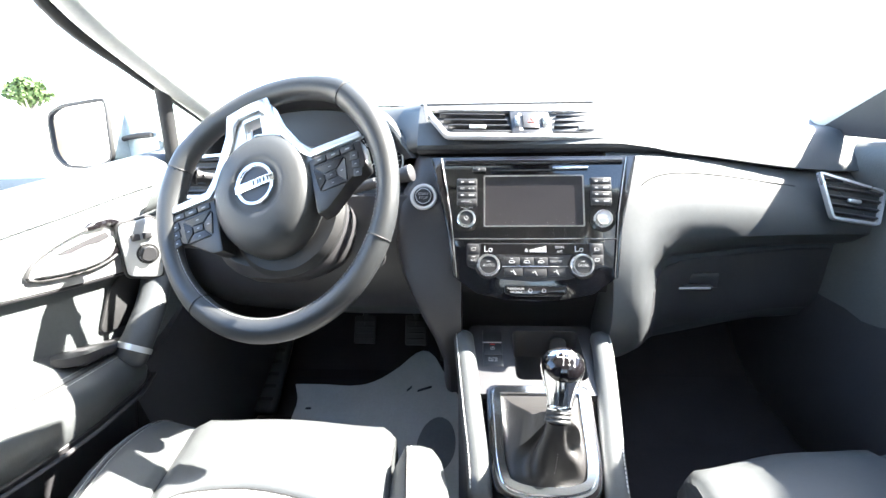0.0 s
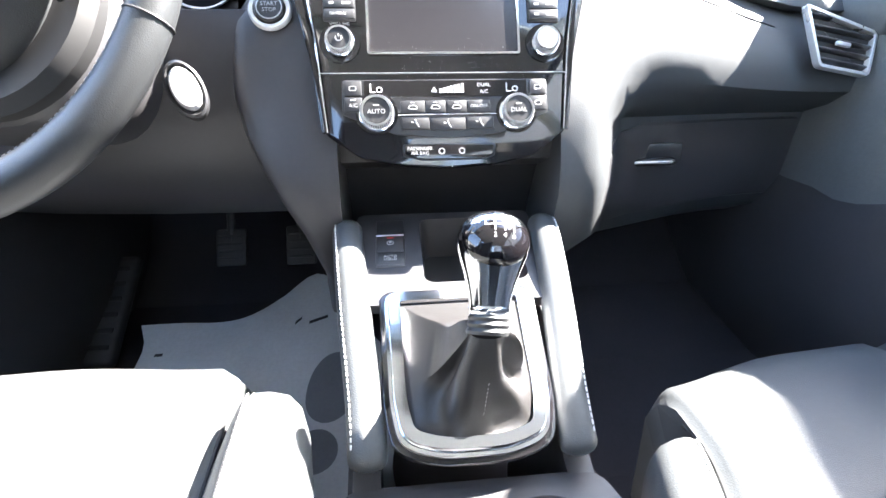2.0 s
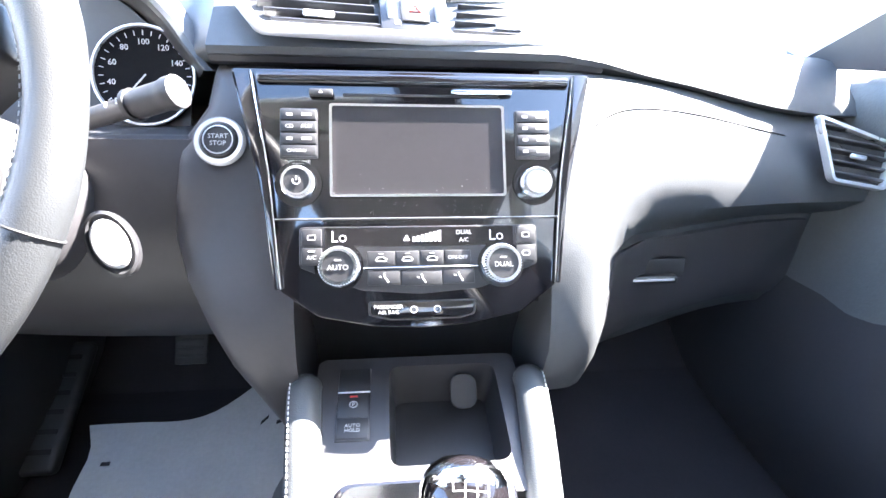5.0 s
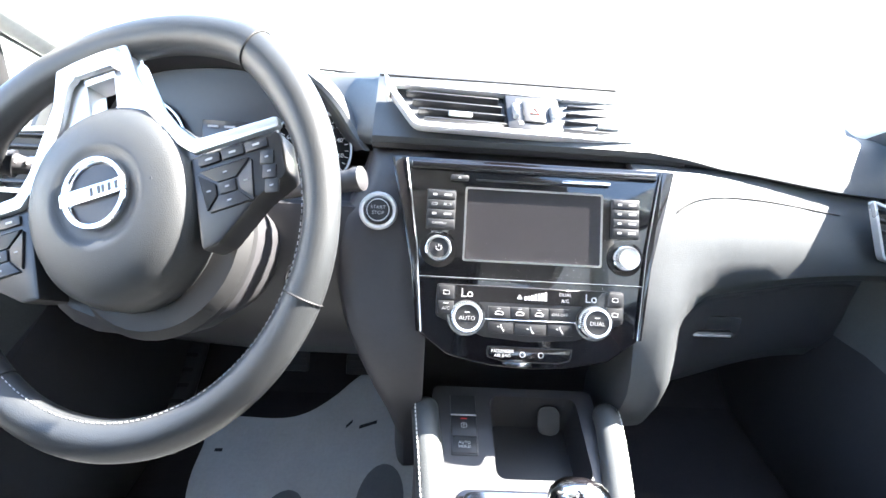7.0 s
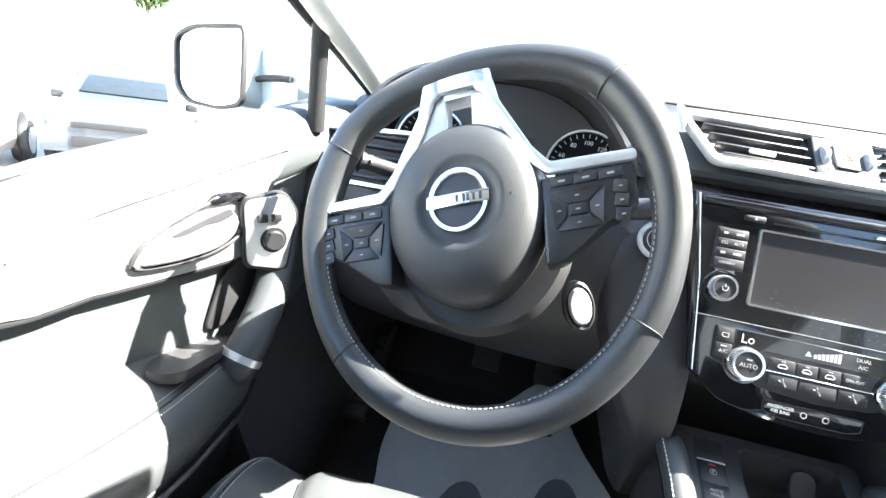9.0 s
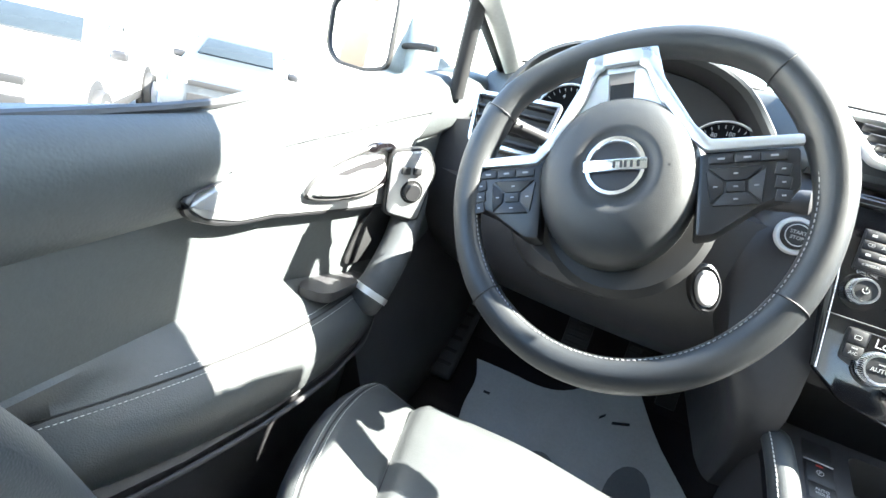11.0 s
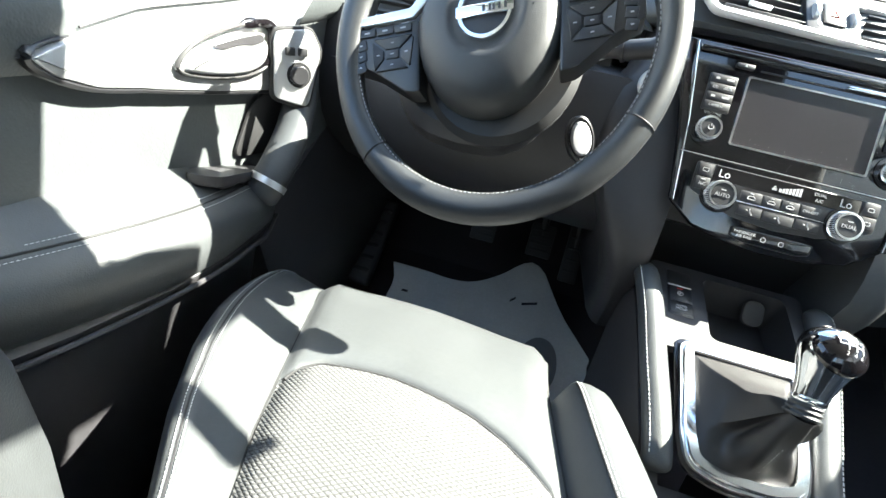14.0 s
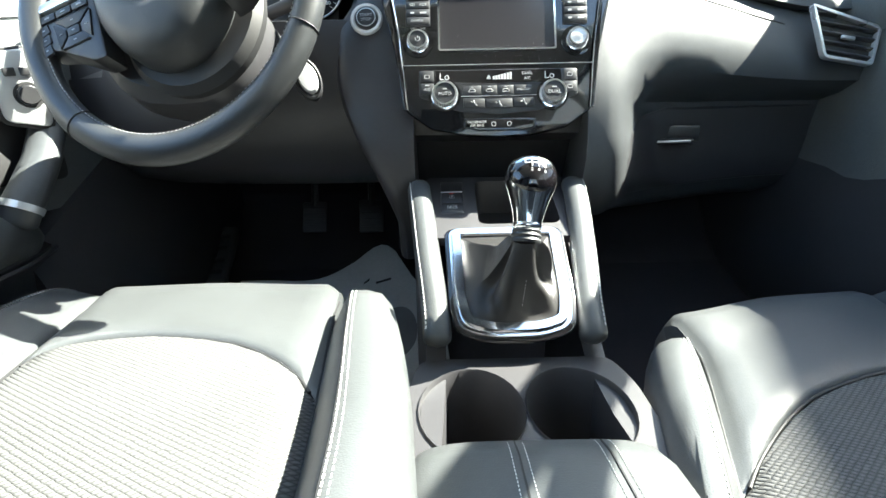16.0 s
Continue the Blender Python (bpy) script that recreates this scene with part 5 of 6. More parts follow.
    # wide wing on the door side, its crest piped and twice stitched
    edge_rows = ((-0.016, 0.205), (-0.012, 0.226), (-0.002, 0.246), (0.02, 0.260), (0.07, 0.272), (0.12, 0.272), (0.165, 0.264), (0.22, 0.248), (0.30, 0.215), (0.36, 0.184), (0.42, 0.152), (0.50, 0.118), (0.58, 0.095))
    rings, lines = [], {0.70: [], 0.745: [], 0.79: []}
    for d, g in ((-0.016, 0.0), (-0.0145, 0.30), (-0.010, 0.58), (-0.002, 0.80), (0.012, 0.94), (0.03, 1.0), (0.06, 1.0), (0.10, 1.0), (0.14, 1.0), (0.18, 1.0), (0.22, 1.0), (0.26, 1.0), (0.30, 1.0), (0.35, 1.0), (0.40, 1.0), (0.45, 1.0), (0.50, 1.0), (0.56, 1.0)):
        y = y0 - d
        us, uo = lane(-1.0, y) + 0.002, -table(d, edge_rows)
        zs = top_z(y, -1.0) - 0.008
        zc = 0.315 - 0.030 * smooth01(d / 0.5)
        fall = (1 - g) * 0.05
        prof = [(-0.02, 0.15), (0.0, zs - 0.006), (0.05, zs + 0.001), (0.2, zs + 0.003), (0.42, zs + (zc - zs) * 0.55), (0.62, zc - 0.003), (0.70, zc - 0.0005), (0.745, zc - 0.0020), (0.79, zc - 0.0010), (0.87, zc - 0.004), (0.95, zc - 0.013), (0.99, zc - 0.028), (1.0, zc - 0.055), (0.96, 0.15)]
        rings.append([(X(us + (uo - us) * f), y, z - fall * (1 if z > 0.2 else 0)) for f, z in prof])
        if d > -0.003:
            for f in lines:
                z = dict(prof)[f]
                lines[f].append(Vector((X(us + (uo - us) * f), y, z - fall)))
    wing = part("outer_bolster", loft(rings), LEATHER, st, "black leather side bolster with pale stitching", angle=75)
    part("bolster_seam", tube(spline(lines[0.745], 2), 0.0013, 6), GASKET, wing)
    for f in (0.70, 0.79):
        tagged(part("bolster_stitching", stitches([q + Vector((0, 0, 0.0007)) for q in spline(lines[f], 3)]), THREAD, wing), kind="stuff")

    # narrow bolster on the console side: steep inner wall, ridge, rounded top
    rings, ridge = [], []
    for d, g in ((0.106, 0.0), (0.107, 0.30), (0.110, 0.55), (0.116, 0.76), (0.126, 0.90), (0.142, 0.97), (0.17, 1.0), (0.22, 1.0), (0.28, 1.0), (0.34, 1.0), (0.42, 1.0), (0.50, 1.0), (0.58, 1.0)):
        y = y0 - d
        a, b = lane(1.0, y) - 0.002, table(d, ((0.10, 0.228), (0.125, 0.234), (0.20, 0.244), (0.32, 0.254), (0.60, 0.262))) + 0.75 * splay * max(0.0, d - 0.12)
        r = a + 0.027
        zr = 0.326 - 0.035 * max(0.0, d - 0.15)
        fall, mid = (1 - g) * 0.034, (a + b) / 2
        prof = [(a, 0.15), (a + 0.001, 0.272), (a + 0.004, zr - 0.040), (a + 0.014, zr - 0.020), (r - 0.004, zr - 0.0045), (r, zr - 0.0015), (r + 0.006, zr), (r + 0.018, zr), (b - 0.014, zr - 0.005), (b - 0.004, zr - 0.018), (b, zr - 0.040), (b - 0.002, 0.22), (b - 0.008, 0.15)]
        rings.append([(X(mid + (u - mid) * (0.50 + 0.50 * g)), y, z - fall * (1 if z > 0.2 else 0)) for u, z in prof])
        if d > 0.12:
            ridge.append(Vector((X(r), y, zr - 0.0015 - fall)))
    wing = part("inner_bolster", loft(rings), LEATHER, st, "black leather side bolster with pale stitching", angle=75)
    part("bolster_seam", tube(spline(ridge, 3), 0.0015, 6), GASKET, wing)
    for du in (0.0055, 0.0010):
        tagged(part("bolster_stitching", stitches([q + Vector((inner * du, 0, 0.0012)) for q in spline(ridge, 3)], 0.0042, 0.0020, 0.0007), THREAD, wing), kind="stuff")
    part("seat_base", rbox(0.42, 0.46, 0.13, 0.02, 2, Matrix.Translation((X(0.01), y0 - 0.31, 0.115))), HARD, st)
    part("side_cover", rbox(0.05, 0.40, 0.12, 0.02, 3, Matrix.Translation((X(-0.190), y0 - 0.32, 0.13))), HARD, st, "dark plastic seat side cover")
    for sx in (-1, 1):
        part("seat_rail", rbox(0.04, 0.62, 0.05, 0.006, 2, Matrix.Translation((x0 + sx * 0.19, y0 - 0.32, 0.026))), SMOOTH, st)
    # backrest
    back = [(y0 - 0.60, 0.20), (y0 - 0.64, 0.30), (y0 - 0.71, 0.45), (y0 - 0.80, 0.60), (y0 - 0.91, 0.76), (y0 - 0.98, 0.86)]
    rings = []
    for y, z in back:
        rings.append([(x0 - 0.165, y, z), (x0 - 0.10, y - 0.008, z), (x0, y - 0.012, z), (x0 + 0.10, y - 0.008, z), (x0 + 0.165, y, z), (x0 + 0.165, y - 0.10, z), (x0 - 0.165, y - 0.10, z)])
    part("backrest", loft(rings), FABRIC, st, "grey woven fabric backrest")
    for sx in (-1, 1):
        rings, line = [], []
        far = sx != inner
        for z in (0.16, 0.22, 0.28, 0.34, 0.40, 0.46, 0.52, 0.58, 0.64, 0.70, 0.76, 0.82, 0.86):
            by = y0 - table(z, ((0.20, 0.60), (0.30, 0.64), (0.45, 0.71), (0.60, 0.80), (0.76, 0.91), (0.86, 0.98)))
            fy = y0 - table(z, ((0.15, 0.400), (0.22, 0.405), (0.32, 0.417), (0.40, 0.440), (0.50, 0.488), (0.60, 0.560), (0.70, 0.66), (0.80, 0.79), (0.86, 0.92))) if far else by + 0.025
            w = 0.11 if far else 0.06
            ring = []
            for i in range(20):
                a = 2 * math.pi * i / 20
                ca, sa = math.cos(a), math.sin(a)
                ring.append((x0 + sx * (0.165 + w / 2) + w / 2 * math.copysign(abs(ca) ** 0.75, ca) * (1 - 0.25 * max(0, sa)), by - 0.05 + ((fy - by + 0.05) if sa > 0 else 0.06) * math.copysign(abs(sa) ** 0.8, sa), z))
            rings.append(ring)
            line.append(Vector((x0 + sx * (0.165 + w * 0.80), by + (fy - by) * 0.86, z)))
        bb = part("back_bolster", loft(rings), LEATHER, st, "black leather backrest bolster")
        part("back_seam", tube(spline(line, 3), 0.0016, 6), THREAD, bb)
    return st


settle(seat(-0.385, -0.085, 1, 0.0, "black leather driver's seat with a woven insert"), (-0.343, -0.228, 0.298), (0.008, -0.006, 0.019), (-6.8, 0.0, 3.4), (1.0, 0.972, 1.0))
settle(seat(0.355, -0.180, -1, 0.40, "black leather passenger seat with a woven insert, partly shaded"), (0.195, -0.205, 0.306), (0.022, 0.062, -0.036), (0.0, 0.0, 6.0))


# ---- front doors ----
def belt(y, s=-1):
    if s > 0:
        return 0.752
    return 0.668 + 0.20 * max(0.0, min(0.5, y + 0.30))


def door(s, label):
    """The inner side of a front door; s: -1 for the driver's, 1 for the passenger's."""
    d = thing("door_lining", (s * 0.79, -0.2, 0.08), label, "door lining", "front doors")

    def P(x, y, z):
        return (s * x, y, z)

    def wall(name, bm, mat, parent, label=""):
        """A part of the door's wall, which swings inwards towards the dashboard."""
        for fold in (-0.22, 0.14):
            bmesh.ops.bisect_plane(bm, geom=bm.verts[:] + bm.edges[:] + bm.faces[:], plane_co=(0, fold, 0), plane_no=(0, 1, 0))
        for v in bm.verts:
            v.co.x -= s * 0.30 * min(0.36, max(0.0, v.co.y + 0.22))
        return part(name, bm, mat, parent, label)

    ys = [-0.80, -0.70, -0.60, -0.50, -0.40, -0.30, -0.20, -0.12, -0.06, 0.0, 0.08, 0.16, 0.26, 0.40, 0.56]
    rings = []
    for y in ys:
        b = belt(y, s)
        inn = 0.02 * smooth01((y - 0.1) / 0.3)
        ring = [P(0.86, y, b - 0.01), P(0.83, y, b + 0.004), P(0.805 - inn, y, b), P(0.790 - inn, y, b - 0.014), P(0.782 - inn, y, b - 0.04), P(0.785 - inn, y, b - 0.08), P(0.797 - inn, y, b - 0.095), P(0.86, y, b - 0.10)]
        rings.append(ring)
    wall("upper_trim", loft(rings), PAD, d, "soft-touch black belt trim")
    rings = []
    for y in ys:
        b = belt(y, s)
        inn = 0.02 * smooth01((y - 0.1) / 0.3)
        ring = [P(0.86, y, b - 0.08), P(0.800 - inn, y, b - 0.088), P(0.796 - inn, y, min(0.53, b - 0.10)), P(0.792 - inn, y, 0.46), P(0.790 - inn, y, 0.40), P(0.86, y, 0.39)]
        rings.append(ring)
    wall("middle_trim", loft(rings), PAD, d, "black leather door insert")
    # armrest with a double seam, tapering into the door at the back
    rows = ((-0.535, 0.800, 0.440, 0.392), (-0.528, 0.786, 0.446, 0.382), (-0.510, 0.768, 0.448, 0.374), (-0.48, 0.752, 0.447, 0.366), (-0.44, 0.737, 0.445, 0.360), (-0.39, 0.720, 0.443, 0.355), (-0.33, 0.703, 0.440, 0.351), (-0.27, 0.690, 0.437, 0.349), (-0.20, 0.681, 0.434, 0.348), (-0.075, 0.680, 0.427, 0.350), (-0.055, 0.688, 0.421, 0.356))
    rings, lines = [], {0.026: [], 0.032: [], 0.038: []}
    for y, x, zt, zb in rows:
        swell = min(x + 0.06, 0.786)
        rings.append([P(0.802, y, zt + 0.030), P(0.788, y, zt + 0.020), P(swell, y, zt + 0.010), P(min(0.80, x + 0.032), y, zt - 0.006), P(min(0.80, x + 0.015), y, zt - 0.017), P(x + 0.005, y, zt - 0.029), P(x, y, zt - 0.045), P(x + 0.002, y, zb + 0.014), P(x + 0.014, y, zb), P(0.802, y, zb)])
        for dx in lines:
            lines[dx].append(Vector(P(min(0.792, x + dx), y, zt - 0.0056 + 0.60 * (dx - 0.032))))
    ar = part("armrest", loft(rings), LEATHER, d, "padded leather door armrest with a double stitched seam")
    for dx in (0.026, 0.038):
        tagged(part("armrest_stitching", stitches([q + Vector((-s * 0.0003, 0, 0.0006)) for q in spline(lines[dx][2:-1], 4)]), THREAD, ar), kind="stuff")
    part("armrest_seam", tube(spline(lines[0.032][2:-1], 4), 0.0013, 6), GASKET, ar)
    # lower panel with its pale edge line
    rings = []
    def lip(y):
        """How far in the lip under the armrest stands."""
        for (y0, x0, _, _), (y1, x1, _, _) in zip(rows, rows[1:]):
            if y0 <= y <= y1:
                return x0 + (x1 - x0) * (y - y0) / (y1 - y0) + 0.001
        return 0.790 if y < -0.5 else 0.690 + 0.05 * smooth01((y + 0.09) / 0.25)

    for y in ys:
        x = lip(y)
        rings.append([P(0.86, y, 0.40), P(x + 0.02, y, 0.368), P(x + 0.004, y, 0.354), P(x + 0.006, y, 0.342), P(min(x + 0.022, 0.80), y, 0.325), P(min(0.80, x * 0.5 + 0.375), y, 0.22), P(x * 0.3 + 0.52, y, 0.10), P(0.735, y, 0.05), P(0.86, y, 0.05)])
    lp = part("lower_panel", loft(rings), HARD, d, "hard dark plastic door pocket panel")
    part("panel_edge", tube(spline([P(lip(y) - 0.001, y, 0.3475) for y in (-0.52, -0.50, -0.45, -0.40, -0.35, -0.30, -0.25, -0.20, -0.15, -0.10, -0.04, 0.02, 0.08)], 3), 0.0036, 8), HARD, lp)
    # loudspeaker grille low in front
    GM = axes(P(0.728, 0.075, 0.225), (0, 1, 0), (0, 0, 1)) if s < 0 else axes(P(0.728, 0.075, 0.225), (0, -1, 0), (0, 0, 1))
    gl = part("speaker_grille", lathe([(0.070, -0.03), (0.070, 0.004), (0.064, 0.008), (0.058, 0.005), (0.030, 0.009), (0.0001, 0.010)], 36, GM), GASKET, lp, "round dark loudspeaker grille")
    dots = []
    for ring_r in (0.014, 0.024, 0.034, 0.044, 0.053):
        for k in range(int(ring_r * 480)):
            a = 2 * math.pi * k / int(ring_r * 480)
            dots.append(rbox(0.0035, 0.0035, 0.002, 0, 1, GM @ at(ring_r * math.cos(a), ring_r * math.sin(a), 0.0105 - 0.055 * ring_r)))
    tagged(part("grille_mesh", joined(*dots), HARD, gl), kind="stuff")
    # pale inlay with the door release and mirror switch
    DM = axes(P(0.792, 0, 0), (0, 1, 0), (0, 0, 1)) if s < 0 else axes(P(0.792, 0, 0), (0, -1, 0), (0, 0, 1))
    f = 1 if s < 0 else -1
    out = [(-0.358, 0.592), (-0.336, 0.576), (-0.285, 0.561), (-0.20, 0.553), (-0.11, 0.549), (-0.02, 0.548), (0.0, 0.560), (0.01, 0.62), (0.06, 0.690), (-0.02, 0.675), (-0.11, 0.655), (-0.20, 0.637), (-0.30, 0.612)]
    o = round_poly([(f * a, b) for a, b in out], 0.008, 4)
    inlay = wall("inlay", plate(o, 0.010, 0.004, DM @ at(0, 0, 0.006)), SILVER, d, "silver-painted door inlay")
    low = [DM @ Vector((f * a, b, 0.0095)) for a, b in ((-0.310, 0.608), (-0.342, 0.602), (-0.358, 0.591), (-0.336, 0.575), (-0.285, 0.560), (-0.20, 0.552), (-0.11, 0.548), (-0.02, 0.547))]
    wall("inlay_edge", tube(spline(low, 4), [0.002] * 6 + [0.0052] * 6 + [0.0042] * 17, 8), SMOOTH, inlay, "black edge under the inlay")
    wall("inlay_line", tube(spline([DM @ Vector((f * a, b, 0.012)) for a, b in ((-0.30, 0.617), (-0.20, 0.642), (-0.11, 0.660), (-0.02, 0.680), (0.06, 0.695))], 4), 0.0011, 6), HARD, inlay)
    # release: a leaf-shaped dish, dark and rimmed towards the front, with a chrome lever
    dish = spline([Vector((a, b, 0)) for a, b in ((-0.185, 0.580), (-0.165, 0.605), (-0.125, 0.624), (-0.085, 0.636), (-0.042, 0.642), (-0.020, 0.622), (-0.038, 0.588), (-0.070, 0.573), (-0.115, 0.568), (-0.165, 0.571))], 4, True)
    dish = [(f * q.x, q.y) for q in dish]
    cx, cz = f * -0.100, 0.604
    bez = wall("handle_bezel", ring_plate(dish, [(cx + (x - cx) * 0.93, cz + (y - cz) * 0.90) for x, y in dish], 0.006, DM @ at(0, 0, 0.0145)), SATIN, d, "silver rim round the door release")
    wall("handle_dish", plate([(cx + (x - cx) * 0.95, cz + (y - cz) * 0.93) for x, y in dish], 0.0012, 0.0004, DM @ at(0, 0, 0.0152)), SATIN, bez, "silver dish")
    wall("dish_edge", tube([DM @ Vector((x, y, 0.0205)) for x, y in dish], 0.0026, 8, loop=True), GASKET, bez, "dark edge round the dish")
    front = [DM @ Vector((f * a, b, 0.019)) for a, b in ((-0.110, 0.630), (-0.070, 0.639), (-0.042, 0.639), (-0.027, 0.620), (-0.042, 0.590), (-0.068, 0.577))]
    wall("dish_rim", tube(spline(front, 4), [0.0025] * 3 + [0.0072] * 14 + [0.003] * 4, 8), GLOSS, bez, "thick black front rim")
    lever_pts = spline([Vector((a, b, 0)) for a, b in ((-0.175, 0.580), (-0.155, 0.600), (-0.115, 0.614), (-0.070, 0.624), (-0.050, 0.612), (-0.055, 0.590), (-0.080, 0.577), (-0.12, 0.573), (-0.16, 0.575))], 4, True)
    wall("release_lever", plate([(f * q.x, q.y) for q in lever_pts], 0.012, 0.005, DM @ at(0, 0, 0.0165), 3), SATIN, bez, "silver door release lever")
    # shade of the finger gap, laid on the lever as a thin dark plate
    wall("gap_shade_plate", plate(round_poly([(f * a, b) for a, b in ((-0.150, 0.606), (-0.100, 0.620), (-0.066, 0.627), (-0.060, 0.618), (-0.080, 0.612), (-0.10, 0.612), (-0.13, 0.604))], 0.004, 3), 0.001, 0.0, DM @ at(0, 0, 0.0287)), HARD, bez, "dark plate laid on for the shade in the finger gap")
    # grab handle rising from the armrest to the mirror switch
    c = spline([P(0.742, 0.088, 0.625), P(0.712, 0.066, 0.596), P(0.692, 0.030, 0.550), P(0.683, -0.018, 0.494), P(0.684, -0.060, 0.452), P(0.690, -0.082, 0.425), P(0.70, -0.088, 0.40)], 5)
    gr = part("grab_handle", tube(c, [0.018, 0.023] + [0.027] * (len(c) - 4) + [0.024, 0.018], 16, squash=0.72, ref=(0, 1, 0)), SOFT, d, "upright grab handle")
    i = int(len(c) * 0.80)
    part("handle_band", tube([c[i], c[i] + (c[i + 1] - c[i]).normalized() * 0.010], 0.0292, 16, squash=0.75, ref=(0, 1, 0)), SATIN, gr, "silver band")
    SM = axes(P(0.688, -0.014, 0.590), (1.1 * (-s) * f, f, 0.10), (0.10 * s, -0.10, 1)) @ Matrix.Scale(1.15, 4)
    sp = part("switch_plate", plate(round_poly([(-0.030, 0.040), (0.018, 0.046), (0.032, 0.020), (0.016, -0.052), (-0.030, -0.040)], 0.010, 5), 0.012, 0.003, SM @ at(0, 0, -0.004)), SILVER, d, "silver-grey mirror switch plate")
    part("plate_edge", plate(round_poly([(-0.033, 0.043), (0.019, 0.0495), (0.0355, 0.021), (0.018, -0.057), (-0.033, -0.043)], 0.010, 5), 0.0095, 0.002, SM @ at(0, 0, -0.004)), GASKET, sp)
    part("mirror_knob", lathe([(0.0120, 0.006), (0.0120, 0.0120), (0.0105, 0.0140), (0.0001, 0.0140)], 28, SM @ at(0.002, -0.010, 0)), BUTTON, sp)
    part("mirror_knob_ring", lathe([(0.0158, 0.007), (0.0158, 0.0092), (0.0125, 0.0092), (0.0125, 0.007)], 28, SM @ at(0.002, -0.010, 0)), GASKET, sp)
    for dx in (-0.010, 0.006):
        part("mirror_key", rbox(0.012, 0.010, 0.005, 0.0015, 2, SM @ at(dx, 0.018, 0.009)), BUTTON, sp)
    # pocket with the window switches behind the handle
    wm = axes(P(0.734, -0.115, 0.436), (0, f, -0.16), (1, 0, 0.05)) if s < 0 else axes(P(0.734, -0.115, 0.436), (0, 1, -0.16), (-1, 0, 0.05))
    wsw = part("window_switch_panel", plate(round_poly([(-0.076, -0.014), (-0.054, -0.028), (0.070, -0.028), (0.070, 0.026), (-0.060, 0.026), (-0.076, 0.014)], 0.010, 4), 0.014, 0.003, wm @ at(0, 0, -0.008)), HARD, d, "black window switch panel")
    for dx, w in ((-0.030, 0.044), (0.020, 0.036), (0.056, 0.026)):
        k = part("window_switch", rbox(w, 0.040, 0.014, 0.006, 3, wm @ at(dx, 0, 0.006)), BUTTON, wsw)
        part("switch_mark", rbox(0.006, 0.008, 0.0006, 0, 1, wm @ at(dx, 0.004, 0.0134)), WHITE, k)
    # no hollow is cut: a dark plate stands for the recess's shade
    wall("recess_shade_plate", plate(round_poly([(f * -0.080, 0.452), (f * 0.060, 0.446), (f * 0.060, 0.540), (f * -0.025, 0.546), (f * -0.052, 0.520)], 0.014, 4), 0.004, 0.001, DM @ at(0, 0, 0.003)), GASKET, d, "dark plate for the shade in the recess behind the grab handle")
    # window frame bar, quarter light and mirror foot
    wall("quarter_bar", tube(spline([P(0.785, 0.122, belt(0.12, s) - 0.03), P(0.776, 0.107, 0.81), P(0.764, 0.088, 0.885)], 4), 0.012, 10), GASKET, d, "black bar before the quarter light")
    wall("window_sill_seal", tube(spline([P(0.815, y, belt(y, s) - 0.002) for y in (-0.80, -0.5, -0.2, 0.1)], 4), 0.005, 8), HARD, d)
    q = wall("quarter_light", loft([[P(0.785, 0.125, belt(0.1, s)), P(0.775, 0.36, 0.775)], [P(0.768, 0.095, 0.872), P(0.766, 0.12, 0.866)]], closed=False), glass if s < 0 else HARD, d, "small fixed quarter light" if s < 0 else "black corner panel")
    q.visible_shadow = s > 0
    return d


settle(door(-1, "driver's door lining with a chrome release, sunlit"), (-0.745, -0.061, 0.557), (0.004, 0.004, -0.004), (0.0, 0.0, 6.3))
door(1, "passenger's door lining in shade")

